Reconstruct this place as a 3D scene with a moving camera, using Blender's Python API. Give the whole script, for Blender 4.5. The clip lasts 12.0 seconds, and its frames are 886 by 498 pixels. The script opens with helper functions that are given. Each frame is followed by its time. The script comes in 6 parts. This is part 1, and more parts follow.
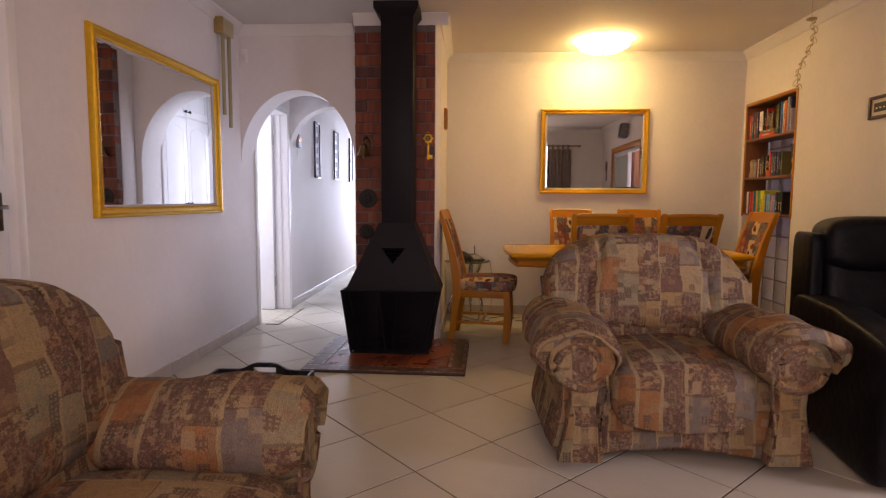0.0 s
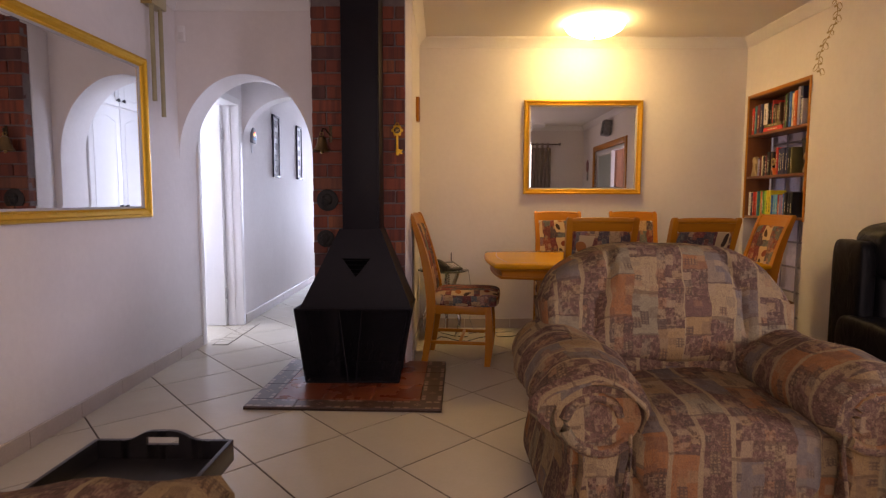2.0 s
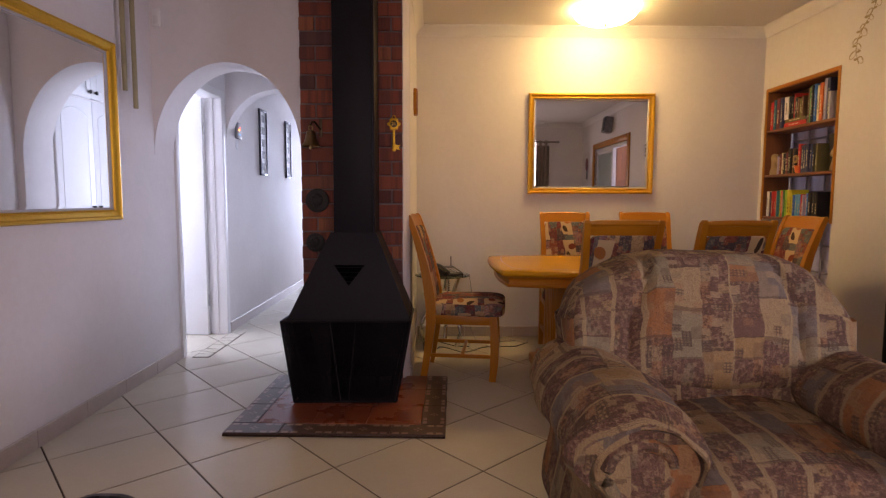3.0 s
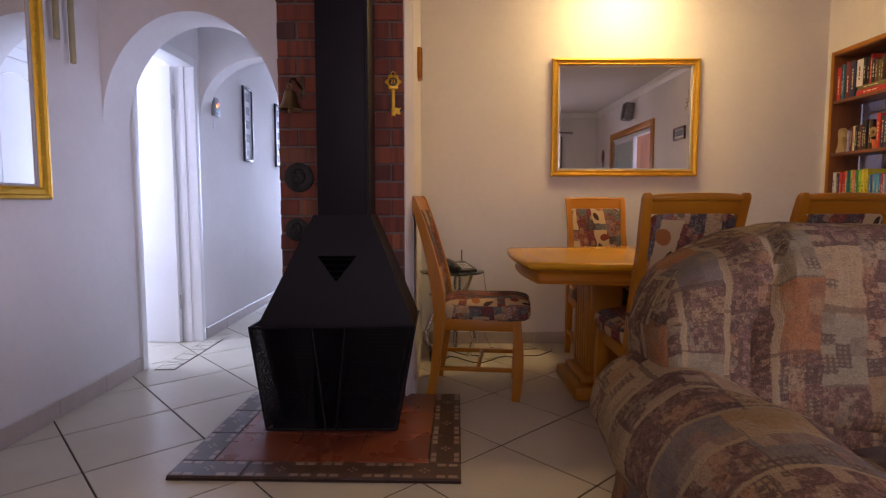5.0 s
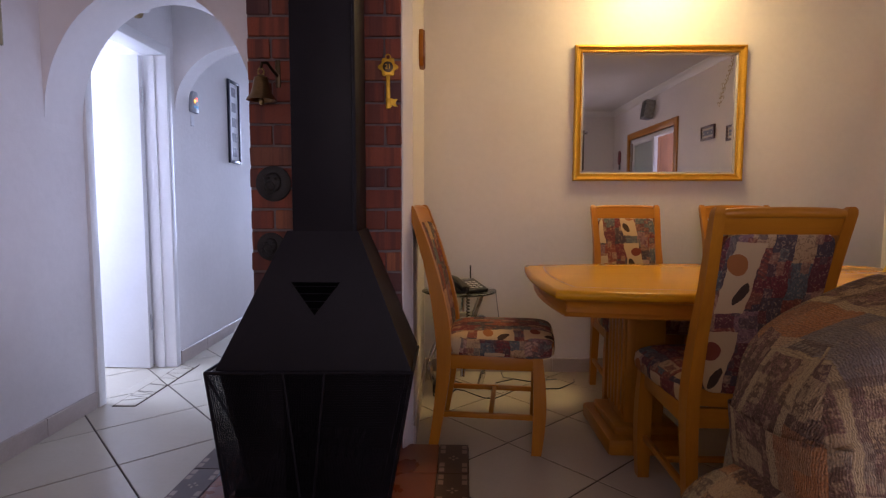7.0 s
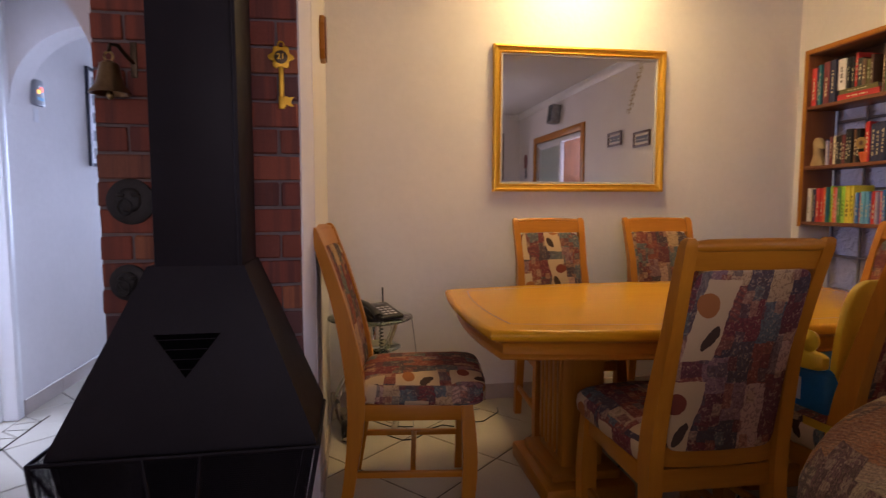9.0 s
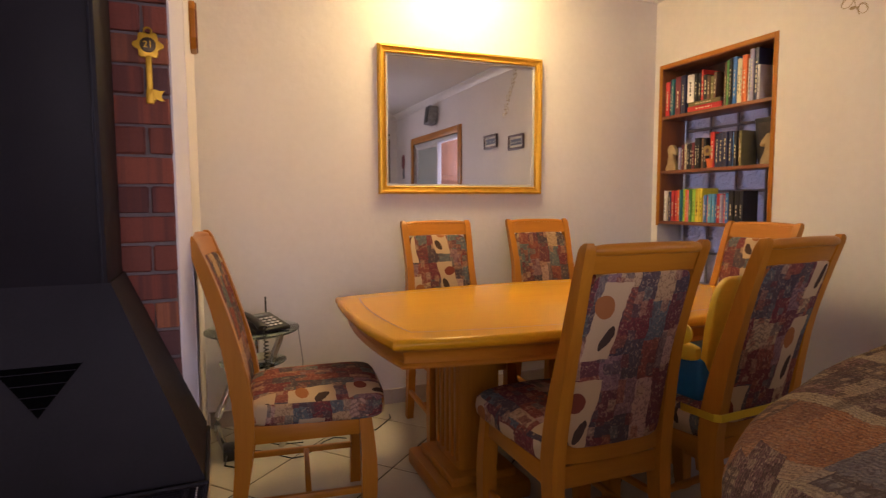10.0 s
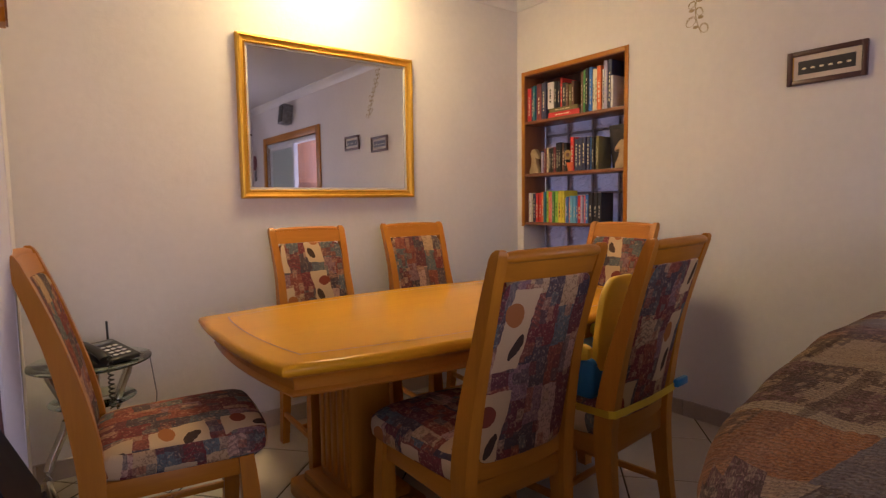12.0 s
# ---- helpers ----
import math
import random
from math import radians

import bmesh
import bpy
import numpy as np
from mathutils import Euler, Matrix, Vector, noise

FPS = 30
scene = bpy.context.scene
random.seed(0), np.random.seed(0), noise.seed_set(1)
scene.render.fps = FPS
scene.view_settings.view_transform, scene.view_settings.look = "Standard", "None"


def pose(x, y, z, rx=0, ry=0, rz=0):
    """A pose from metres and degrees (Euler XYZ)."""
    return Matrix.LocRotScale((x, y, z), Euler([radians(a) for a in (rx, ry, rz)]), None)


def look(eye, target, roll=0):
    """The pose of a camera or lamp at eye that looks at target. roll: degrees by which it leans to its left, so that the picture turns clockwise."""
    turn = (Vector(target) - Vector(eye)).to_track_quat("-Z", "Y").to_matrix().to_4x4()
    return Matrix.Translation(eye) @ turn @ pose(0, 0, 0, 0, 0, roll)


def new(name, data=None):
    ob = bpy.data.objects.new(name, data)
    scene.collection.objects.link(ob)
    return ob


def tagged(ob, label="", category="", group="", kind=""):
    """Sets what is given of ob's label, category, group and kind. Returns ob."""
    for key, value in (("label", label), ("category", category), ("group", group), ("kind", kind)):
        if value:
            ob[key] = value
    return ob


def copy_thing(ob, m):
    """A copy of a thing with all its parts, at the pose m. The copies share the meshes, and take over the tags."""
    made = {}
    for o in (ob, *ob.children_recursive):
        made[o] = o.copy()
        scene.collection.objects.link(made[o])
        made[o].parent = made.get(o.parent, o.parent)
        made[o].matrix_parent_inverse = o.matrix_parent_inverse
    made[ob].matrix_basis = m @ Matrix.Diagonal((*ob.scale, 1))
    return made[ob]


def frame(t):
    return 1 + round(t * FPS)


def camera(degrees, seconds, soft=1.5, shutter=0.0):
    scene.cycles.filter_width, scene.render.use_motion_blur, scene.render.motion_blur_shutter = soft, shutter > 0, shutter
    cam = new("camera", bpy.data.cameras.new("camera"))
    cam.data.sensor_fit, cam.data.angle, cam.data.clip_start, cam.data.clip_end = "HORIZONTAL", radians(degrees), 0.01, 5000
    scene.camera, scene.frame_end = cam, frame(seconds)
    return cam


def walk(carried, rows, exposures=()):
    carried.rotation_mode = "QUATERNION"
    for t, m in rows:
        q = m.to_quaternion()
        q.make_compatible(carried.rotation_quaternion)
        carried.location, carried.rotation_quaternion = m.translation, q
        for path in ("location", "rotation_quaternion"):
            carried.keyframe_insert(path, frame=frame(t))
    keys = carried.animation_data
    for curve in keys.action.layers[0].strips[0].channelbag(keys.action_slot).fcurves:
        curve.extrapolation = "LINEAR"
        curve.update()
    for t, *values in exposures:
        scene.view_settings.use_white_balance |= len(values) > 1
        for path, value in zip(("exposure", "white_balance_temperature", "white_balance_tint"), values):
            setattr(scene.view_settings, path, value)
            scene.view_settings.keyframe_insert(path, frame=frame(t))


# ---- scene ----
cam = camera(76.3, 12.0, soft=1.25, shutter=0.4)
PATH = [
    (0, (0.055, 0.063, 1.141), (-0.043, 2.053, 0.966), 0.3),
    (0.5, (0.057, 0.181, 1.123), (-0.037, 2.172, 0.953), 0.2),
    (1, (0.017, 0.341, 1.145), (-0.05, 2.332, 0.967), 0.3),
    (1.5, (0.034, 0.477, 1.134), (0.002, 2.47, 0.963), 0.2),
    (2, (0.046, 0.661, 1.147), (0.036, 2.654, 0.975), 0.2),
    (2.5, (0.018, 0.814, 1.164), (0.02, 2.806, 0.986), 0.1),
    (3, (-0.012, 0.99, 1.156), (0.006, 2.982, 0.98), 0.2),
    (5, (-0.045, 1.654, 1.022), (-0.04, 3.647, 0.857), 0.0),
    (5.5, (-0.057, 1.782, 1.044), (-0.052, 3.775, 0.877), 0.1),
    (6, (-0.038, 1.926, 1.052), (-0.047, 3.919, 0.884), 0.1),
    (6.5, (-0.046, 2.06, 1.06), (-0.068, 4.053, 0.895), 0.1),
    (8.5, (0.007, 2.447, 1.107), (0.145, 4.436, 0.949), 0.1),
    (9, (-0.065, 2.553, 1.142), (0.255, 4.52, 0.978), -0.0),
    (9.5, (-0.111, 2.602, 1.165), (0.458, 4.511, 0.991), 0.1),
    (10, (-0.121, 2.629, 1.162), (0.624, 4.477, 0.994), -0.2),
    (10.5, (-0.132, 2.69, 1.148), (0.73, 4.487, 0.986), -0.4),
    (11, (-0.113, 2.731, 1.153), (0.875, 4.462, 0.989), -0.5),
    (11.5, (-0.13, 2.783, 1.165), (0.973, 4.443, 1.001), -0.6),
    (12, (-0.169, 2.801, 1.172), (1.025, 4.397, 1.007), -0.8),
]
walk(cam, [(t, look(eye, target, roll)) for t, eye, target, roll in PATH],
     exposures=((0, 0.15, 7050, 44), (2.5, 0.07, 6750, 45), (5, 0.0, 6150, 46), (6.5, -0.03, 5950, 45), (8.4, -0.16, 5950, 44), (9.0, 0.10, 5900, 44), (9.5, 0.28, 5950, 43), (10.1, 0.56, 5850, 42), (11, 0.50, 5700, 42), (12, 0.32, 5550, 43)))

# ---- light ----
world = bpy.data.worlds.new("world")
scene.world = world
world.use_nodes = True
sky = world.node_tree.nodes.new("ShaderNodeTexSky")
sky.sky_type = "NISHITA"
sky.sun_disc = False
sky.sun_elevation, sky.sun_rotation = radians(50), radians(200)
world.node_tree.links.new(sky.outputs["Color"], world.node_tree.nodes["Background"].inputs["Color"])
world.node_tree.nodes["Background"].inputs["Strength"].default_value = 0.12
scene.view_settings.exposure = 0.0


def window_light(name, eye, target, sx, sy, watts, color):
    data = bpy.data.lights.new(name, "AREA")
    data.shape, data.size, data.size_y, data.energy, data.color = "RECTANGLE", sx, sy, watts, color
    ob = new(name, data)
    ob.matrix_world = look(eye, target)
    return ob


window_light("daylight_lounge_window", (0.1, -0.30, 1.35), (0.1, 5, 1.35), 2.6, 1.8, 27, (1.0, 0.88, 0.70))
window_light("daylight_bathroom_window", (-3.44, 5.35, 1.5), (0, 5.35, 0.6), 1.1, 1.2, 74, (0.62, 0.85, 1.0))
window_light("daylight_passage_window", (-1.35, 10.85, 1.4), (-1.35, 5, 0.7), 0.85, 1.9, 92, (0.60, 0.85, 1.0))
# added lamp in an unseen kitchen opening, aimed to brighten the left wall
window_light("kitchen_fill_light", (5.42, 0.72, 1.6), (2.7, 1.95, 1.1), 1.3, 1.1, 150, (0.82, 0.91, 1.0))

# ---- materials ----


class Nodes:
    """Short-hand for building one node material."""

    def __init__(self, name):
        self.mat = bpy.data.materials.new(name)
        self.mat.use_nodes = True
        self.tree = self.mat.node_tree
        self.bsdf = self.tree.nodes["Principled BSDF"]

    def node(self, kind, **props):
        n = self.tree.nodes.new(kind)
        for k, v in props.items():
            if k == "operation":
                n.operation = v
            elif k == "blend_type":
                n.blend_type = v
            elif k == "data_type":
                n.data_type = v
            elif k == "feature":
                n.feature = v
            elif k == "noise_dimensions":
                n.noise_dimensions = v
            elif k == "distance":
                n.distance = v
            elif k == "bands_direction":
                n.bands_direction = v
        return n

    def put(self, socket, value):
        if isinstance(value, bpy.types.NodeSocket):
            self.tree.links.new(value, socket)
        elif isinstance(value, (tuple, list)) and len(value) == 3 and len(socket.default_value) == 4:
            socket.default_value = (*value, 1)
        else:
            socket.default_value = value

    def math(self, op, a, b=0.0, c=None):
        n = self.node("ShaderNodeMath", operation=op)
        self.put(n.inputs[0], a)
        self.put(n.inputs[1], b)
        if c is not None:
            self.put(n.inputs[2], c)
        return n.outputs[0]

    def coord(self, which="Object", scale=(1, 1, 1), turn=(0, 0, 0)):
        tc = self.node("ShaderNodeTexCoord")
        m = self.node("ShaderNodeMapping")
        self.tree.links.new(tc.outputs[which], m.inputs["Vector"])
        m.inputs["Scale"].default_value = scale
        m.inputs["Rotation"].default_value = turn
        return m.outputs[0]

    def noise(self, vec, scale, detail=4, rough=0.55, distort=0.0):
        n = self.node("ShaderNodeTexNoise")
        self.put(n.inputs["Vector"], vec)
        n.inputs["Scale"].default_value = scale
        n.inputs["Detail"].default_value = detail
        n.inputs["Roughness"].default_value = rough
        n.inputs["Distortion"].default_value = distort
        return n.outputs["Fac"]

    def white(self, vec):
        n = self.node("ShaderNodeTexWhiteNoise")
        self.put(n.inputs["Vector"], vec)
        return n.outputs["Value"]

    def xyz(self, x, y, z=0.0):
        n = self.node("ShaderNodeCombineXYZ")
        for i, v in enumerate((x, y, z)):
            self.put(n.inputs[i], v)
        return n.outputs[0]

    def split(self, vec):
        n = self.node("ShaderNodeSeparateXYZ")
        self.put(n.inputs[0], vec)
        return n.outputs

    def ramp(self, fac, stops, constant=False):
        n = self.node("ShaderNodeValToRGB")
        el = n.color_ramp.elements
        while len(el) < len(stops):
            el.new(0.5)
        for e, (p, c) in zip(el, stops):
            e.position, e.color = p, (*c, 1)
        if constant:
            n.color_ramp.interpolation = "CONSTANT"
        self.put(n.inputs[0], fac)
        return n.outputs[0]

    def mix(self, fac, a, b, kind="MIX"):
        n = self.node("ShaderNodeMix", data_type="RGBA", blend_type=kind)
        self.put(n.inputs[0], fac)
        self.put(n.inputs[6], a)
        self.put(n.inputs[7], b)
        return n.outputs[2]

    def bump(self, height, strength=0.3, dist=0.002):
        n = self.node("ShaderNodeBump")
        n.inputs["Strength"].default_value = strength
        n.inputs["Distance"].default_value = dist
        self.put(n.inputs["Height"], height)
        self.put(self.bsdf.inputs["Normal"], n.outputs[0])

    def set(self, **kw):
        names = {"color": "Base Color", "rough": "Roughness", "metal": "Metallic", "coat": "Coat Weight", "spec": "Specular IOR Level",
                 "trans": "Transmission Weight", "glow": "Emission Color", "power": "Emission Strength", "alpha": "Alpha", "sheen": "Sheen Weight", "ior": "IOR"}
        for k, v in kw.items():
            self.put(self.bsdf.inputs[names[k]], v)
        return self.mat


def speckled(name, c1, c2, rough=0.6, scale=6.0, fine=120.0, bump=0.15, dist=0.001, metal=0.0, coat=0.0, spec=0.5):
    """A plain surface with broad tonal drift, fine grain and slight relief."""
    m = Nodes(name)
    co = m.coord()
    broad = m.noise(co, scale, 5)
    grain = m.noise(co, fine, 3)
    both = m.math("ADD", m.math("MULTIPLY", broad, 0.7), m.math("MULTIPLY", grain, 0.3))
    m.set(color=m.ramp(both, [(0.3, c1), (0.7, c2)]), metal=metal, coat=coat, spec=spec,
          rough=m.math("ADD", m.math("MULTIPLY", broad, 0.2), rough - 0.1))
    m.bump(grain, bump, dist)
    return m.mat


def plaster(name, c1, c2):
    """Roller-painted plaster with trowel waves and stipple."""
    m = Nodes(name)
    co = m.coord()
    wave = m.noise(co, 2.2, 3)
    lumps = m.noise(co, 26, 4)
    stip = m.noise(co, 240, 2)
    m.set(color=m.ramp(m.math("ADD", m.math("MULTIPLY", wave, 0.6), m.math("MULTIPLY", lumps, 0.4)), [(0.32, c1), (0.68, c2)]), rough=0.62, spec=0.3)
    m.bump(m.math("ADD", m.math("MULTIPLY", lumps, 1.0), m.math("MULTIPLY", stip, 0.25)), 0.35, 0.004)
    return m.mat


def wood(name, dark, light, axis, rough=0.36, coat=0.12, band=14.0, relief=0.08, spec=0.5):
    """Straight-grained varnished timber with the grain along the axis."""
    m = Nodes(name)
    s = [band, band, band]
    s["xyz".index(axis)] = band * 0.07
    info = m.node("ShaderNodeObjectInfo")
    co = m.coord(scale=s)
    shift = m.node("ShaderNodeVectorMath", operation="ADD")
    m.put(shift.inputs[0], co)
    m.put(shift.inputs[1], m.xyz(m.math("MULTIPLY", info.outputs["Random"], 37.0), m.math("MULTIPLY", info.outputs["Random"], 11.0), 0.0))
    v = shift.outputs[0]
    big = m.noise(v, 1.0, 3, 0.6, 0.6)
    fine = m.noise(v, 7.0, 4, 0.7)
    both = m.math("ADD", m.math("MULTIPLY", big, 0.65), m.math("MULTIPLY", fine, 0.35))
    m.set(color=m.ramp(both, [(0.3, dark), (0.72, light)]), rough=m.math("ADD", m.math("MULTIPLY", fine, 0.15), rough - 0.06), coat=coat, spec=spec)
    m.bsdf.inputs["Coat Roughness"].default_value = 0.18
    m.bump(fine, relief, 0.001)
    return m.mat


def glow(name, color, power):
    m = Nodes(name)
    return m.set(color=color, glow=color, power=power, rough=0.4)


def cloth_cells(m, u, v, cu, cv, seed):
    """Columns cut into blocks of uneven length: random value, place in the block, second random value."""
    uu = m.math("DIVIDE", u, cu)
    col = m.math("FLOOR", uu)
    jit = m.white(m.xyz(col, seed, 0.3))
    vv = m.math("ADD", m.math("DIVIDE", v, m.math("ADD", cv * 0.6, m.math("MULTIPLY", jit, cv))), m.math("MULTIPLY", jit, 9.0))
    row = m.math("FLOOR", vv)
    return m.white(m.xyz(col, row, seed)), m.math("FRACT", uu), m.math("FRACT", vv), m.white(m.xyz(row, col, seed + 4.2)), jit


def jitter(m, x, vec, scale, amount):
    return m.math("ADD", x, m.math("MULTIPLY", m.math("SUBTRACT", m.noise(vec, scale, 2), 0.5), amount))


def band(m, x, lo, hi):
    """1 above hi, 0 below lo, soft between."""
    n = m.node("ShaderNodeMapRange")
    m.put(n.inputs[0], x)
    n.inputs[1].default_value, n.inputs[2].default_value = lo, hi
    return n.outputs[0]


def chenille(name):
    """Faded woven upholstery: pale-edged columns, plain and figured blocks, fine ribs."""
    m = Nodes(name)
    info = m.node("ShaderNodeObjectInfo")
    tc = m.node("ShaderNodeTexCoord")
    vec = tc.outputs["UV"]
    u, v, _ = m.split(vec)
    u = jitter(m, jitter(m, u, vec, 5.0, 0.05), vec, 120.0, 0.008)
    v = jitter(m, jitter(m, v, vec, 5.0, 0.04), vec, 110.0, 0.009)
    u = m.math("ADD", u, m.math("MULTIPLY", info.outputs["Random"], 3.7))
    a, fu, fv, a2, r = cloth_cells(m, u, v, 0.102, 0.118, 1.0)
    b, gu, gv, b2, _ = cloth_cells(m, u, v, 0.034, 0.040, 2.0)
    c, _, _, c2, _ = cloth_cells(m, u, v, 0.0106, 0.0125, 3.0)
    base = m.ramp(a, [(0.0, (0.47, 0.35, 0.19)), (0.10, (0.18, 0.095, 0.082)), (0.34, (0.33, 0.30, 0.20)), (0.43, (0.42, 0.175, 0.060)), (0.50, (0.20, 0.110, 0.092)), (0.70, (0.20, 0.185, 0.185)), (0.78, (0.43, 0.28, 0.12)), (0.86, (0.125, 0.07, 0.068))], True)
    small = m.ramp(b, [(0.0, (0.433, 0.328, 0.181)), (0.25, (0.152, 0.094, 0.070)), (0.5, (0.409, 0.211, 0.105)), (0.7, (0.234, 0.205, 0.146)), (0.85, (0.445, 0.310, 0.152))], True)
    figured = m.math("MAXIMUM", m.math("MULTIPLY", m.math("GREATER_THAN", a, 0.10), m.math("LESS_THAN", a, 0.34)), m.math("MAXIMUM", m.math("MULTIPLY", m.math("GREATER_THAN", a, 0.50), m.math("LESS_THAN", a, 0.70)), m.math("GREATER_THAN", a, 0.86)))
    col = m.mix(m.math("MULTIPLY", m.math("ADD", m.math("MULTIPLY", figured, 0.35), 0.42), m.math("GREATER_THAN", b2, 0.55)), base, small)
    # small squarish figures in dark and pale yarn
    f = m.noise(m.xyz(m.math("MULTIPLY", u, 210.0), m.math("MULTIPLY", v, 165.0)), 1.0, 2, 0.55, 0.6)
    amount = m.math("ADD", m.math("MULTIPLY", figured, 0.58), 0.20)
    pick = m.math("ADD", m.math("MULTIPLY", c, 0.30), m.math("MULTIPLY", f, 0.80))
    col = m.mix(m.math("MULTIPLY", band(m, pick, 0.595, 0.635), amount), col, (0.080, 0.045, 0.034))
    col = m.mix(m.math("MULTIPLY", m.math("SUBTRACT", 1.0, band(m, pick, 0.43, 0.47)), m.math("MULTIPLY", amount, 0.8)), col, (0.433, 0.310, 0.187))
    # hatched patches
    grid = m.math("MAXIMUM", m.math("SINE", m.math("MULTIPLY", v, 560.0)), m.math("SINE", m.math("MULTIPLY", u, 480.0)))
    hatch = m.math("MULTIPLY", m.math("GREATER_THAN", b2, 0.90), band(m, grid, -0.1, 0.5))
    col = m.mix(m.math("MULTIPLY", hatch, 0.7), col, (0.070, 0.050, 0.050))
    col = m.mix(m.math("MULTIPLY", m.math("LESS_THAN", b2, 0.05), 0.75), col, (0.468, 0.351, 0.211))
    edge = m.math("MULTIPLY", m.math("LESS_THAN", fu, m.math("ADD", 0.05, m.math("MULTIPLY", r, 0.13))), m.math("LESS_THAN", r, 0.85))
    col = m.mix(m.math("MULTIPLY", edge, 0.92), col, (0.456, 0.351, 0.199))
    cross = m.math("LESS_THAN", fv, m.math("MULTIPLY", a2, 0.10))
    col = m.mix(m.math("MULTIPLY", cross, 0.6), col, (0.090, 0.055, 0.042))
    streak = m.noise(m.xyz(m.math("MULTIPLY", u, 160.0), m.math("MULTIPLY", v, 9.0)), 1.0, 3, 0.6)
    col = m.mix(m.math("MULTIPLY", band(m, streak, 0.5, 0.62), 0.22), col, (0.175, 0.123, 0.099))
    dash = m.noise(m.xyz(m.math("MULTIPLY", u, 620.0), m.math("MULTIPLY", v, 260.0)), 1.0, 2, 0.6)
    col = m.mix(m.math("MULTIPLY", band(m, dash, 0.55, 0.6), 0.5), col, (0.070, 0.042, 0.032))
    col = m.mix(m.math("MULTIPLY", m.math("SUBTRACT", 1.0, band(m, dash, 0.38, 0.43)), 0.32), col, (0.491, 0.374, 0.234))
    rib = m.math("SINE", m.math("MULTIPLY", u, 1750.0))
    cloth = m.noise(vec, 380, 3, 0.7)
    fade = m.noise(vec, 3.0, 3)
    col = m.mix(m.math("MULTIPLY", cloth, 0.5), col, m.mix(0.6, col, (0.050, 0.035, 0.030)))
    col = m.mix(m.math("MULTIPLY", band(m, rib, 0.0, 0.9), 0.55), col, m.mix(0.6, col, (0.050, 0.035, 0.030)))
    col = m.mix(m.math("MULTIPLY", fade, 0.16), col, (0.316, 0.234, 0.170))
    col = m.mix(1.0, col, (1.12, 1.02, 0.88), "MULTIPLY")
    m.set(color=col, rough=0.95, spec=0.08)
    m.bump(m.math("ADD", m.math("MULTIPLY", rib, 0.8), m.math("ADD", cloth, m.math("MULTIPLY", f, 0.9))), 0.6, 0.003)
    return m.mat


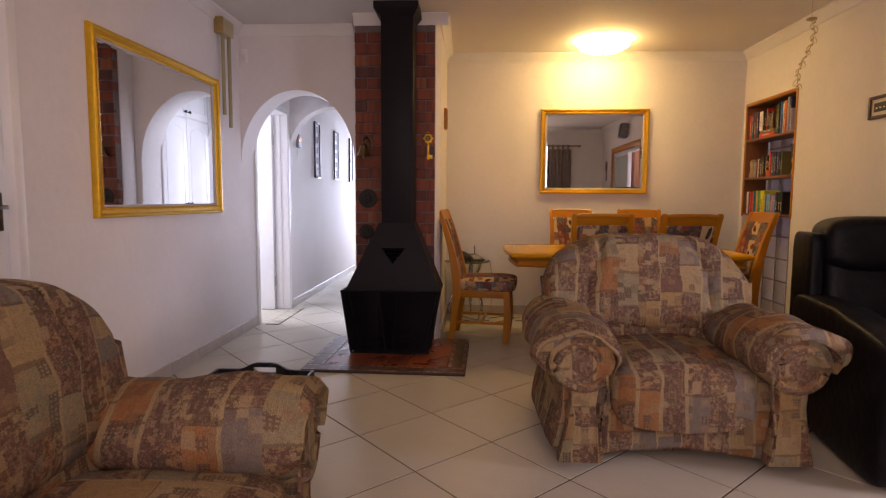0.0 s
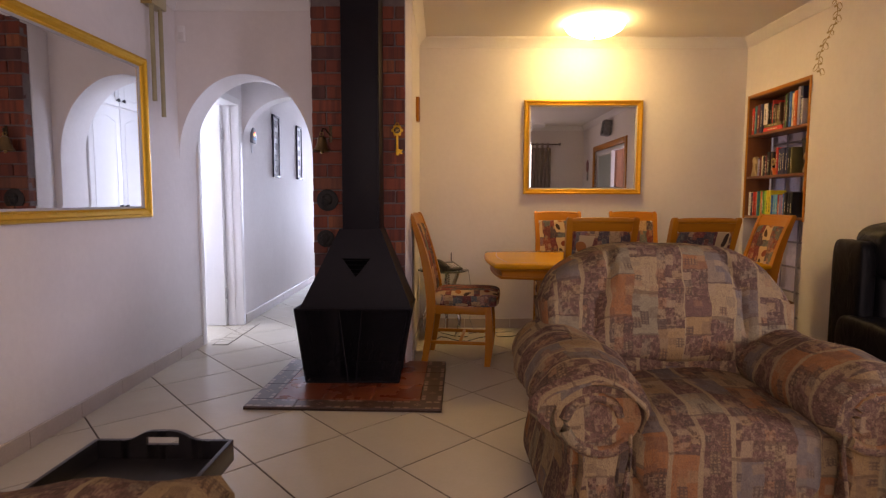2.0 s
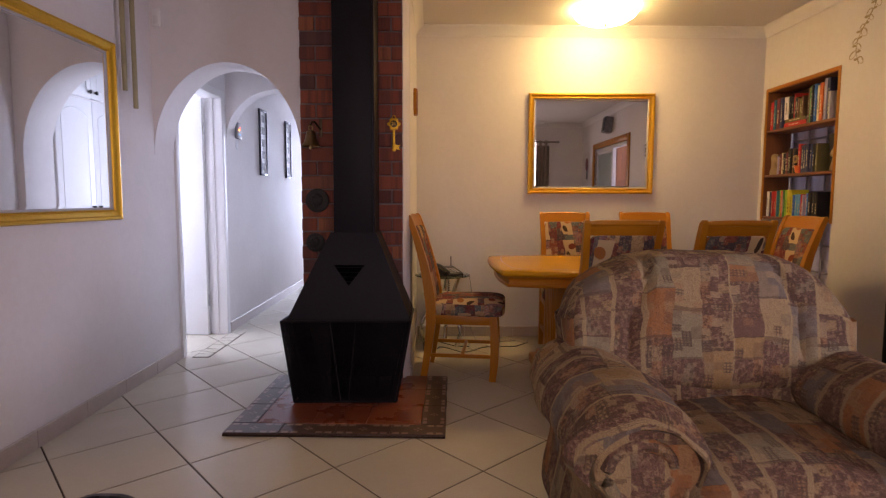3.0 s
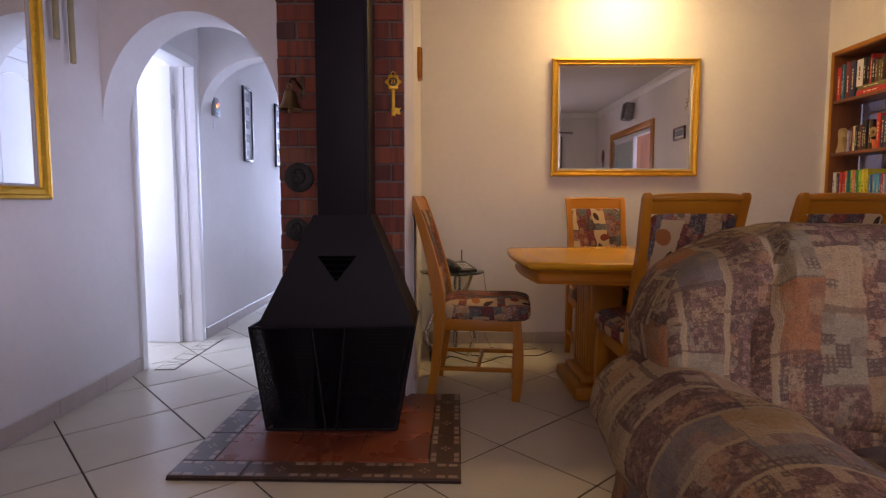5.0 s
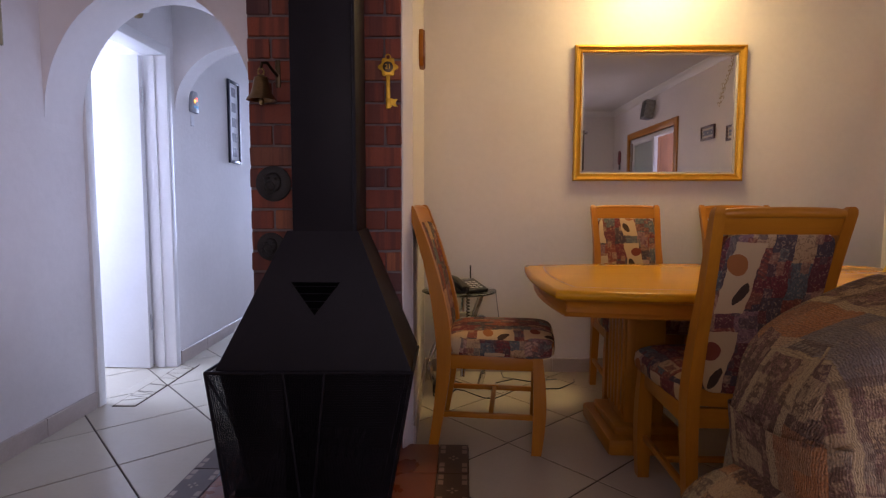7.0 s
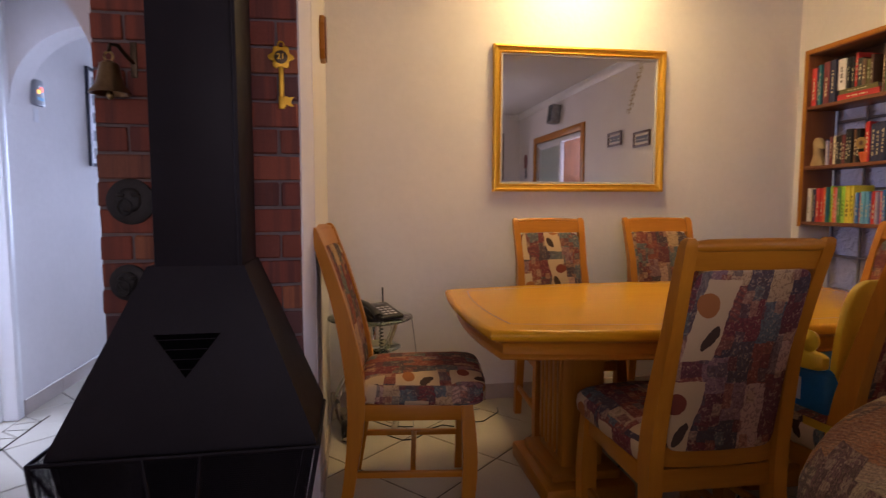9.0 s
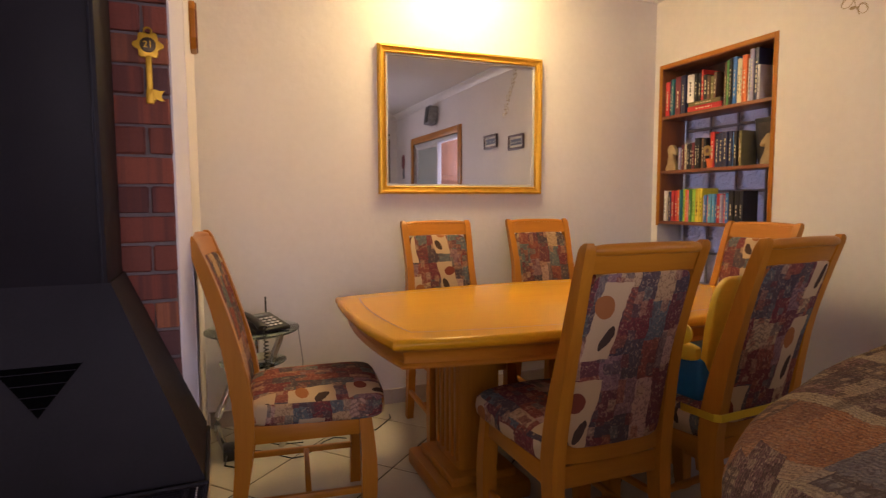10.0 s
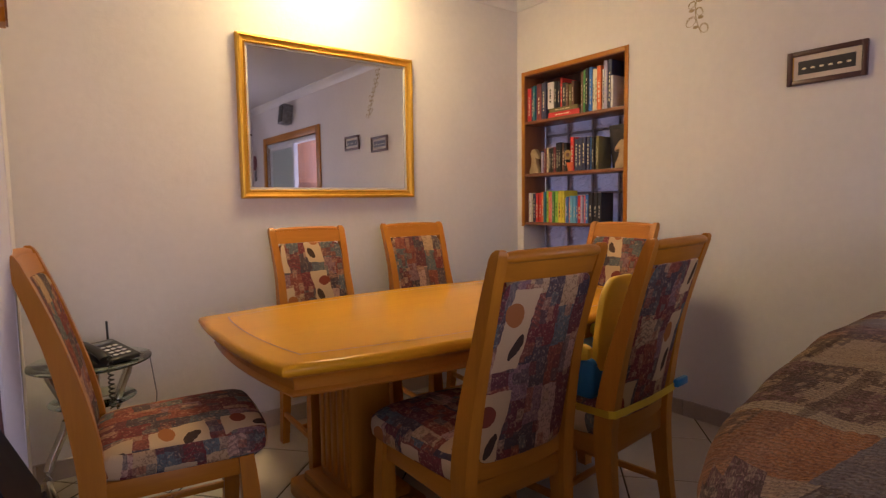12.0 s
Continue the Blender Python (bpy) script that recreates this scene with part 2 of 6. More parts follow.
def collage(name):
    """Printed chair cloth: small torn patches under upright cream cards with leaf shapes."""
    m = Nodes(name)
    tc = m.node("ShaderNodeTexCoord")
    info = m.node("ShaderNodeObjectInfo")
    vec = tc.outputs["UV"]
    u, v, _ = m.split(vec)
    u = jitter(m, jitter(m, u, vec, 9.0, 0.03), vec, 80.0, 0.006)
    v = jitter(m, jitter(m, v, vec, 9.0, 0.03), vec, 80.0, 0.006)
    u = m.math("ADD", u, m.math("MULTIPLY", info.outputs["Random"], 2.3))
    a, fu, fv, a2, _ = cloth_cells(m, u, v, 0.062, 0.075, 1.0)
    s1, _, _, s2, _ = cloth_cells(m, u, v, 0.024, 0.030, 7.0)
    b, gu, gv, b2, _ = cloth_cells(m, m.math("ADD", u, m.math("MULTIPLY", v, 0.12)), v, 0.19, 0.225, 5.0)
    col = m.ramp(a, [(0.0, (0.17, 0.055, 0.06)), (0.13, (0.29, 0.085, 0.055)), (0.25, (0.085, 0.065, 0.075)), (0.37, (0.21, 0.05, 0.05)), (0.50, (0.52, 0.31, 0.22)), (0.58, (0.13, 0.15, 0.145)), (0.71, (0.28, 0.155, 0.15)), (0.83, (0.11, 0.085, 0.085)), (0.92, (0.52, 0.34, 0.17))], True)
    bits = m.ramp(s1, [(0.0, (0.33, 0.11, 0.06)), (0.2, (0.12, 0.09, 0.085)), (0.4, (0.46, 0.28, 0.16)), (0.55, (0.20, 0.055, 0.05)), (0.75, (0.16, 0.16, 0.13)), (0.88, (0.40, 0.20, 0.11))], True)
    col = m.mix(m.math("MULTIPLY", m.math("GREATER_THAN", s2, 0.64), 0.72), col, bits)
    fig = m.noise(m.xyz(m.math("MULTIPLY", u, 95.0), m.math("MULTIPLY", v, 80.0)), 1.0, 2, 0.5, 1.4)
    col = m.mix(m.math("MULTIPLY", band(m, fig, 0.53, 0.57), 0.45), col, (0.085, 0.04, 0.035))
    col = m.mix(m.math("MULTIPLY", m.math("SUBTRACT", 1.0, band(m, fig, 0.35, 0.42)), 0.45), col, (0.56, 0.38, 0.21))
    zig = m.math("SINE", m.math("ADD", m.math("MULTIPLY", v, 430.0), m.math("MULTIPLY", m.math("ABSOLUTE", m.math("SUBTRACT", fu, 0.5)), 14.0)))
    col = m.mix(m.math("MULTIPLY", m.math("MULTIPLY", band(m, zig, 0.0, 0.4), m.math("GREATER_THAN", a2, 0.86)), 0.42), col, (0.09, 0.07, 0.065))
    card = m.math("MULTIPLY", m.math("LESS_THAN", m.math("ABSOLUTE", m.math("SUBTRACT", gu, 0.52)), 0.22), m.math("LESS_THAN", m.math("ABSOLUTE", m.math("SUBTRACT", gv, 0.5)), 0.40))
    card = m.math("MULTIPLY", card, m.math("GREATER_THAN", b, 0.42))
    cream = m.mix(b2, (0.58, 0.40, 0.20), (0.64, 0.47, 0.27))
    col = m.mix(m.math("MULTIPLY", card, 0.94), col, cream)

    def leaf(cu, cv, wu, wv, lean):
        du = m.math("DIVIDE", m.math("SUBTRACT", gu, cu), wu)
        dv = m.math("DIVIDE", m.math("SUBTRACT", gv, cv), wv)
        s = m.math("ADD", du, m.math("MULTIPLY", dv, lean))
        return m.math("MULTIPLY", m.math("LESS_THAN", m.math("ADD", m.math("MULTIPLY", s, s), m.math("MULTIPLY", dv, dv)), 1.0), m.math("GREATER_THAN", b, 0.42))
    col = m.mix(leaf(0.44, 0.33, 0.085, 0.13, 0.5), col, (0.075, 0.045, 0.03))
    col = m.mix(leaf(0.62, 0.66, 0.15, 0.12, -0.3), col, m.mix(m.math("GREATER_THAN", b2, 0.5), (0.23, 0.055, 0.03), (0.40, 0.15, 0.04)))
    cloth = m.noise(vec, 420, 2)
    col = m.mix(m.math("MULTIPLY", cloth, 0.4), col, m.mix(0.5, col, (0.05, 0.03, 0.02)))
    m.set(color=col, rough=0.9, spec=0.12)
    m.bump(m.math("ADD", cloth, m.math("MULTIPLY", fig, 0.8)), 0.3, 0.002)
    return m.mat


WALL = plaster("wall_paint", (0.70, 0.665, 0.655), (0.76, 0.725, 0.715))
CEIL = speckled("ceiling_paint", (0.66, 0.64, 0.62), (0.72, 0.70, 0.68), 0.7, 1.5, 90)
GLOSSWHITE = speckled("white_gloss_paint", (0.74, 0.73, 0.72), (0.80, 0.79, 0.78), 0.35, 3, 60, 0.06)


def tile_glaze():
    m = Nodes("floor_tile_glaze")
    info = m.node("ShaderNodeObjectInfo")
    co = m.coord()
    cloud = m.noise(co, 3.0, 5, 0.6, 0.5)
    grain = m.noise(co, 60, 3)
    base = m.ramp(m.math("ADD", m.math("MULTIPLY", cloud, 0.7), m.math("MULTIPLY", grain, 0.3)), [(0.25, (0.51, 0.455, 0.35)), (0.75, (0.58, 0.525, 0.415))])
    m.set(color=m.mix(m.math("MULTIPLY", info.outputs["Random"], 0.16), base, (0.36, 0.30, 0.24)), spec=0.5,
          rough=m.math("ADD", m.math("MULTIPLY", cloud, 0.10), 0.20))
    m.bump(m.noise(co, 5, 2), 0.03, 0.003)
    return m.mat


TILE = tile_glaze()
GROUT = speckled("grout", (0.040, 0.026, 0.018), (0.068, 0.046, 0.032), 0.95, 12, 200, 0.4, spec=0.1)
SKIRT = speckled("skirting_tile", (0.40, 0.33, 0.28), (0.50, 0.42, 0.37), 0.35, 7, 80, 0.1)
MORTAR = speckled("mortar", (0.14, 0.11, 0.105), (0.21, 0.17, 0.16), 0.95, 20, 220, 0.6, 0.003)


def brick_clay():
    m = Nodes("brick_clay")
    info = m.node("ShaderNodeObjectInfo")
    co = m.coord()
    fire = m.noise(m.xyz(*m.split(co)[:2], m.math("MULTIPLY", info.outputs["Random"], 40.0)), 13, 4, 0.6, 1.0)
    pit = m.noise(co, 90, 4, 0.7)
    base = m.ramp(info.outputs["Random"], [(0.0, (0.17, 0.052, 0.036)), (0.25, (0.34, 0.095, 0.05)), (0.55, (0.23, 0.062, 0.04)), (0.76, (0.42, 0.15, 0.065)), (0.86, (0.10, 0.055, 0.055)), (1.0, (0.17, 0.072, 0.06))])
    col = m.mix(m.math("MULTIPLY", band(m, fire, 0.48, 0.60), 0.55), base, (0.070, 0.036, 0.038))
    m.set(color=m.mix(m.math("MULTIPLY", pit, 0.4), col, (0.06, 0.02, 0.015)), rough=0.75, spec=0.3)
    m.bump(m.math("ADD", pit, fire), 0.5, 0.003)
    return m.mat


BRICK = brick_clay()
STEEL_BLACK = speckled("black_stove_paint", (0.0065, 0.0055, 0.0075), (0.013, 0.0105, 0.0135), 0.5, 5, 150, 0.15, spec=0.15)
BLACK = speckled("black_plastic", (0.008, 0.008, 0.008), (0.02, 0.02, 0.02), 0.35, 20, 200, 0.05)


def hide():
    m = Nodes("black_leather")
    co = m.coord()
    crease = m.noise(co, 9, 4, 0.6, 1.5)
    pores = m.noise(co, 220, 3)
    m.set(color=m.ramp(crease, [(0.3, (0.004, 0.004, 0.005)), (0.75, (0.010, 0.0095, 0.010))]), rough=m.math("ADD", m.math("MULTIPLY", crease, 0.25), 0.30), spec=0.14)
    m.bump(m.math("ADD", m.math("MULTIPLY", crease, 2.0), m.math("MULTIPLY", pores, 0.3)), 0.5, 0.006)
    return m.mat


LEATHER = hide()
GOLD = speckled("gold_leaf", (0.60, 0.325, 0.012), (0.74, 0.43, 0.02), 0.38, 40, 200, 0.03, 0.0005, metal=0.55)
BRASS = speckled("aged_brass", (0.30, 0.20, 0.07), (0.50, 0.36, 0.14), 0.38, 30, 200, 0.2, 0.001, metal=0.9)
BRONZE = speckled("dark_bronze", (0.05, 0.035, 0.02), (0.12, 0.085, 0.05), 0.42, 30, 150, 0.3, 0.001, metal=0.9)
CHROME = speckled("chrome", (0.55, 0.55, 0.56), (0.70, 0.70, 0.70), 0.16, 10, 90, 0.02, 0.001, metal=1.0)
PEWTER = speckled("dark_pewter", (0.012, 0.011, 0.011), (0.03, 0.027, 0.025), 0.6, 25, 120, 0.4, 0.002, metal=0.2)
MIRROR = Nodes("mirror_glass").set(color=(0.90, 0.91, 0.91), metal=1.0, rough=0.015)
GLASS = Nodes("clear_glass").set(color=(0.92, 0.97, 0.95), trans=1.0, rough=0.0, ior=1.45)
OAK = {a: wood("honey_oak_" + a, (0.375, 0.134, 0.005), (0.505, 0.198, 0.007), a, spec=0.25) for a in "xyz"}
OAKTOP = wood("honey_oak_tabletop", (0.60, 0.275, 0.001), (0.66, 0.325, 0.001), "x", 0.16, 0.0, 5.0, 0.012, 0.12)
DARKWOOD = {a: wood("reddish_wood_" + a, (0.16, 0.055, 0.02), (0.27, 0.10, 0.035), a, 0.4, 0.2) for a in "xyz"}
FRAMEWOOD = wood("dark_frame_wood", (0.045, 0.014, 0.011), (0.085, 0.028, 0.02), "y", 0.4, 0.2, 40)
SOFA = chenille("patchwork_chenille")
CHAIRCLOTH = collage("collage_chair_cloth")

# ---- mesh helpers ----


def box_uv(me):
    """UVs in metres, projected along each face's main axis."""
    uv = me.uv_layers.new(name="uv").data
    for p in me.polygons:
        n = [abs(c) for c in p.normal]
        k = n.index(max(n))
        i, j = ((1, 2), (0, 2), (0, 1))[k]
        for li in p.loop_indices:
            co = me.vertices[me.loops[li].vertex_index].co
            uv[li].uv = (co[i] + 0.37 * k, co[j] + 0.21 * k)


def link(name, bm, mats, smooth=True):
    me = bpy.data.meshes.new(name)
    bmesh.ops.recalc_face_normals(bm, faces=bm.faces)
    bm.to_mesh(me)
    bm.free()
    for mt in mats if isinstance(mats, (list, tuple)) else [mats]:
        me.materials.append(mt)
    if smooth:
        me.polygons.foreach_set("use_smooth", [True] * len(me.polygons))
        me.set_sharp_from_angle(angle=radians(38))
    box_uv(me)
    return new(name, me)


def part(name, bm, material, parent, label="", m=None):
    ob = link(name, bm, material)
    ob.parent = parent
    if m is not None:
        ob.matrix_basis = m
    return tagged(ob, label)


def thing(name, label, category, m=None, group="", kind=""):
    ob = new(name)
    ob.empty_display_size = 0.1
    if m is not None:
        ob.matrix_basis = m
    return tagged(ob, label, category, group, kind)


def solid(name, bm, material, label, category="", kind="", group="", m=None):
    ob = link(name, bm, material)
    if m is not None:
        ob.matrix_basis = m
    return tagged(ob, label, category, group, kind)


def block(x0, x1, y0, y1, z0, z1, bevel=0.0, seg=2, bm=None):
    out = bm or bmesh.new()
    r = bmesh.ops.create_cube(out, size=1, matrix=Matrix.Translation(((x0 + x1) / 2, (y0 + y1) / 2, (z0 + z1) / 2)) @ Matrix.Diagonal((abs(x1 - x0), abs(y1 - y0), abs(z1 - z0), 1)))
    if bevel:
        es = {e for v in r["verts"] for e in v.link_edges}
        bmesh.ops.bevel(out, geom=list(es), offset=bevel, segments=seg, profile=0.5, affect="EDGES")
    return out


def loft(rings, closed=True, caps=True, bm=None):
    """Skins a list of rings, each a list of points."""
    out = bm or bmesh.new()
    vs = [[out.verts.new(p) for p in r] for r in rings]
    n = len(vs[0])
    for a, b in zip(vs, vs[1:]):
        for i in range(n if closed else n - 1):
            j = (i + 1) % n
            out.faces.new((a[i], a[j], b[j], b[i]))
    if caps:
        out.faces.new(vs[0][::-1])
        out.faces.new(vs[-1])
    return out


def prism(outline, axis, d0, d1, bm=None, bevel=0.0):
    """An outline in the two other axes, drawn out along the axis."""
    put = {"x": lambda a, b, d: (d, a, b), "y": lambda a, b, d: (a, d, b), "z": lambda a, b, d: (a, b, d)}[axis]
    out = loft([[put(a, b, d0) for a, b in outline], [put(a, b, d1) for a, b in outline]], bm=bm)
    if bevel:
        bmesh.ops.recalc_face_normals(out, faces=out.faces)
        bmesh.ops.bevel(out, geom=[e for e in out.edges if e.calc_face_angle(0) > 0.6], offset=bevel, segments=2, profile=0.5, affect="EDGES")
    return out


def turned(profile, n=24, centre=(0, 0, 0), bm=None):
    """A lathe-turned shape from (radius, height) pairs."""
    cx, cy, cz = centre
    return loft([[(cx + r * math.cos(2 * math.pi * i / n), cy + r * math.sin(2 * math.pi * i / n), cz + h) for i in range(n)] for r, h in profile], bm=bm)


def rod(path, radius, n=8, bm=None):
    """A round rod along a path; radius may be one number or one for each point."""
    path = [Vector(p) for p in path]
    rings = []
    up = Vector((0, 0, 1))
    for i, p in enumerate(path):
        d = (path[min(i + 1, len(path) - 1)] - path[max(i - 1, 0)]).normalized()
        side = d.cross(up)
        if side.length < 0.05:
            side = d.cross(Vector((1, 0, 0)))
        side.normalize()
        top = side.cross(d)
        r = radius[i] if isinstance(radius, (list, tuple)) else radius
        rings.append([p + r * (math.cos(2 * math.pi * k / n) * side + math.sin(2 * math.pi * k / n) * top) for k in range(n)])
    return loft(rings, bm=bm)


def cushion(cx, cy, cz, sx, sy, sz, e1=0.45, e2=0.45, nu=36, nv=18, bend=None, bm=None):
    """A stuffed, rounded block (superellipsoid); bend may move each point."""
    out = bm or bmesh.new()

    def pw(c, e):
        return math.copysign(abs(c) ** e, c)
    rows = []
    for j in range(1, nv):
        v = -math.pi / 2 + math.pi * j / nv
        row = []
        for i in range(nu):
            u = 2 * math.pi * i / nu
            p = Vector((sx * pw(math.cos(v), e1) * pw(math.cos(u), e2), sy * pw(math.cos(v), e1) * pw(math.sin(u), e2), sz * pw(math.sin(v), e1)))
            row.append(p)
        rows.append(row)
    ends = [Vector((0, 0, -sz)), Vector((0, 0, sz))]
    fix = (lambda p: bend(p)) if bend else (lambda p: p)
    vs = [[out.verts.new(fix(p) + Vector((cx, cy, cz))) for p in r] for r in rows]
    lo, hi = [out.verts.new(fix(p) + Vector((cx, cy, cz))) for p in ends]
    for a, b in zip(vs, vs[1:]):
        for i in range(nu):
            out.faces.new((a[i], a[(i + 1) % nu], b[(i + 1) % nu], b[i]))
    for i in range(nu):
        out.faces.new((lo, vs[0][(i + 1) % nu], vs[0][i]))
        out.faces.new((hi, vs[-1][i], vs[-1][(i + 1) % nu]))
    return out


def arch_points(x0, x1, spring, rise, n=32):
    cx, a = (x0 + x1) / 2, (x1 - x0) / 2
    return [(cx - a * math.cos(math.pi * i / n), spring + rise * math.sin(math.pi * i / n)) for i in range(n + 1)]


# ---- structure ----
LX, RX, BY, FY, CZ = -1.872, 2.658, 5.69, -0.15, 2.545   # lounge and dining room: wall faces and ceiling
HX0, HX1, HY1 = -1.815, -0.912, 11.0                    # passage beyond the arch
T = 0.22


def wall(name, *boxes, label="white painted plaster wall with faint trowel marks"):
    bm = bmesh.new()
    for b in boxes:
        block(*b, bm=bm)
    return solid(name, bm, WALL, label, "wall", "structure")


# left wall: a closed door at its near end, the open bathroom doorway beyond the arch
wall("wall_left", (LX - T, LX, FY - T, 1.45, 0, CZ), (LX - T, LX, 1.45, 2.41, 2.06, CZ), (LX - T, LX, 2.41, 5.016, 0, CZ))
wall("wall_passage_left", (HX0 - T, HX0, 5.016, 5.81, 2.04, CZ), (HX0 - T, HX0, 5.81, HY1, 0, CZ))
# right wall: sliding-door opening and shelf recess
wall("wall_right", (RX, RX + T, FY - T, 0.70, 0, CZ), (RX, RX + T, 0.70, 2.36, 2.0, CZ), (RX, RX + T, 2.36, 4.80, 0, CZ), (RX, RX + T, 4.80, 5.632, 2.037, CZ), (RX, RX + T, 5.632, BY, 0, CZ))
wall("wall_back", (-0.19, RX + T, BY, BY + T, 0, CZ))
# far wall with the lounge window
wall("wall_front", (LX, -1.25, FY - T, FY, 0, CZ), (-1.25, 1.45, FY - T, FY, 0, 0.4), (-1.25, 1.45, FY - T, FY, 2.3, CZ), (1.45, RX, FY - T, FY, 0, CZ))
# chimney block between passage and dining room
wall("wall_chimney", (-0.86, -0.19, 4.57, BY + T, 0, CZ), (HX1, -0.86, 4.748, BY + T, 0, CZ))
wall("wall_passage_right", (HX1, HX1 + T, BY + T, HY1, 0, CZ))
wall("wall_passage_end", (HX0 - T, -1.8, HY1, HY1 + T, 0, CZ), (-1.8, -0.9, HY1, HY1 + T, 2.4, CZ), (-1.8, -0.9, HY1, HY1 + T, 0, 0.4), (-0.9, HX1 + T, HY1, HY1 + T, 0, CZ))


def arch_wall(name, x0, x1, y0, y1, spring, rise):
    pts = arch_points(x0, x1, spring, rise)
    bm = bmesh.new()
    front = [bm.verts.new((x, y0, z)) for x, z in pts]
    back = [bm.verts.new((x, y1, z)) for x, z in pts]
    ftop = [bm.verts.new((x, y0, CZ)) for x, z in pts]
    btop = [bm.verts.new((x, y1, CZ)) for x, z in pts]
    for i in range(len(pts) - 1):
        bm.faces.new((front[i], front[i + 1], ftop[i + 1], ftop[i]))
        bm.faces.new((back[i], btop[i], btop[i + 1], back[i + 1]))
        bm.faces.new((front[i], back[i], back[i + 1], front[i + 1]))
        bm.faces.new((ftop[i], ftop[i + 1], btop[i + 1], btop[i]))
    bm.faces.new((front[0], ftop[0], btop[0], back[0]))
    bm.faces.new((front[-1], back[-1], btop[-1], ftop[-1]))
    return solid(name, bm, WALL, "plastered arch over the passage", "arch", "structure")


arch_wall("arch_1", LX, HX1, 4.748, 5.016, 1.435, 0.600)
arch_wall("arch_2", HX0, HX1, 5.87, 6.03, 1.655, 0.42)

# bathroom beyond the doorway and kitchen beyond the sliding door
wall("wall_bathroom", (-3.5, LX - T, 4.55, 4.65, 0, CZ), (-3.5, HX0 - T, 6.6, 6.7, 0, CZ), (-3.6, -3.5, 4.55, 4.95, 0, CZ), (-3.6, -3.5, 6.15, 6.7, 0, CZ),
     (-3.6, -3.5, 4.95, 6.15, 0, 0.8), (-3.6, -3.5, 4.95, 6.15, 2.1, CZ))
# the kitchen's window opening is unseen, cut where the added fill lamp stands
wall("wall_kitchen", (RX + T, 5.5, -0.3, -0.2, 0, CZ), (RX + T, 5.5, 3.4, 3.5, 0, CZ), (5.5, 5.6, -0.3, 0.05, 0, CZ), (5.5, 5.6, 1.40, 3.5, 0, CZ), (5.5, 5.6, 0.05, 1.40, 0, 1.0), (5.5, 5.6, 0.05, 1.40, 2.2, CZ))
PAVING = speckled("pale_paving", (0.36, 0.34, 0.31), (0.46, 0.44, 0.40), 0.85, 0.8, 30, 0.3)
bm = bmesh.new()
for k in range(4):
    a, b = ((-1, 1), (1, 1), (1, -1), (-1, -1))[k], ((1, 1), (1, -1), (-1, -1), (-1, 1))[k]
    vs = [bm.verts.new((x, y, -0.105)) for x, y in ((a[0] * 300, a[1] * 300), (b[0] * 300, b[1] * 300), (1 + b[0] * 4.7, 5.4 + b[1] * 5.9), (1 + a[0] * 4.7, 5.4 + a[1] * 5.9))]
    bm.faces.new(vs)
bmesh.ops.remove_doubles(bm, verts=bm.verts, dist=0.001)
solid("ground", bm, PAVING, "pale paved ground outside the house", "ground", "structure")
solid("ceiling", block(-3.8, 5.8, FY - T, HY1 + T, CZ, CZ + 0.12), CEIL, "painted board ceiling", "ceiling", "structure")


def cornice(name, p, q, inward):
    """A coved cornice from p to q; inward points away from the wall."""
    prof = [(0, 0), (0, -0.076), (0.009, -0.076), (0.015, -0.063), (0.034, -0.034), (0.060, -0.016), (0.070, -0.010), (0.070, 0)]
    p, q, w = Vector((*p, CZ)), Vector((*q, CZ)), Vector((*inward, 0))
    bm = loft([[e + w * a + Vector((0, 0, b - 0.0005)) for a, b in prof] for e in (p, q)])
    return solid(name, bm, GLOSSWHITE, "white coved plaster cornice", "cornice", "structure")


cornice("trim_left", (LX, FY), (LX, 4.748), (1, 0))
cornice("trim_right", (RX, FY), (RX, BY), (-1, 0))
cornice("trim_back", (-0.19, BY), (RX, BY), (0, -1))
cornice("trim_front", (LX, FY), (RX, FY), (0, 1))
cornice("trim_arch", (LX, 4.748), (HX1, 4.748), (0, -1))
cornice("trim_chimney_side", (-0.19, 4.50), (-0.20, BY), (1, 0))
cornice("trim_chimney_front", (-0.86, 4.50), (-0.13, 4.50), (0, -1))

# ---- stove, hearth and armchairs: the large things ----


def slack(bm, seed, amount=0.006):
    """Soft dents and creases of worn upholstery."""
    for v in bm.verts:
        p = v.co * 5.5 + Vector((seed * 3.1, seed * 1.7, seed))
        q = v.co * 13.0 + Vector((seed, seed * 2.3, seed * 0.7))
        v.co += Vector((noise.noise(p), noise.noise(p + Vector((9, 0, 0))), noise.noise(p + Vector((0, 9, 0))))) * amount * 1.6
        v.co += Vector((noise.noise(q), noise.noise(q + Vector((5, 0, 0))), noise.noise(q + Vector((0, 5, 0))))) * amount * 0.6
    return bm


def wrap_uv(ob, x, z, r):
    """Lays the cloth round an arm, its columns running across the roll."""
    uv = ob.data.uv_layers[0].data
    for p in ob.data.polygons:
        if abs(p.normal.y) > 0.7:
            continue
        for li in p.loop_indices:
            co = ob.data.vertices[ob.data.loops[li].vertex_index].co
            uv[li].uv = (co.y + 1.3, r * math.atan2(co.x - x, co.z - z))


def drape_uv(ob):
    """Lays the cloth over front and top in one run, its columns upright."""
    uv = ob.data.uv_layers[0].data
    for p in ob.data.polygons:
        side = abs(p.normal.x) > 0.75
        for li in p.loop_indices:
            co = ob.data.vertices[ob.data.loops[li].vertex_index].co
            uv[li].uv = (co.y + 0.6 if side else co.x, co.z if side else co.z + co.y)
    return ob


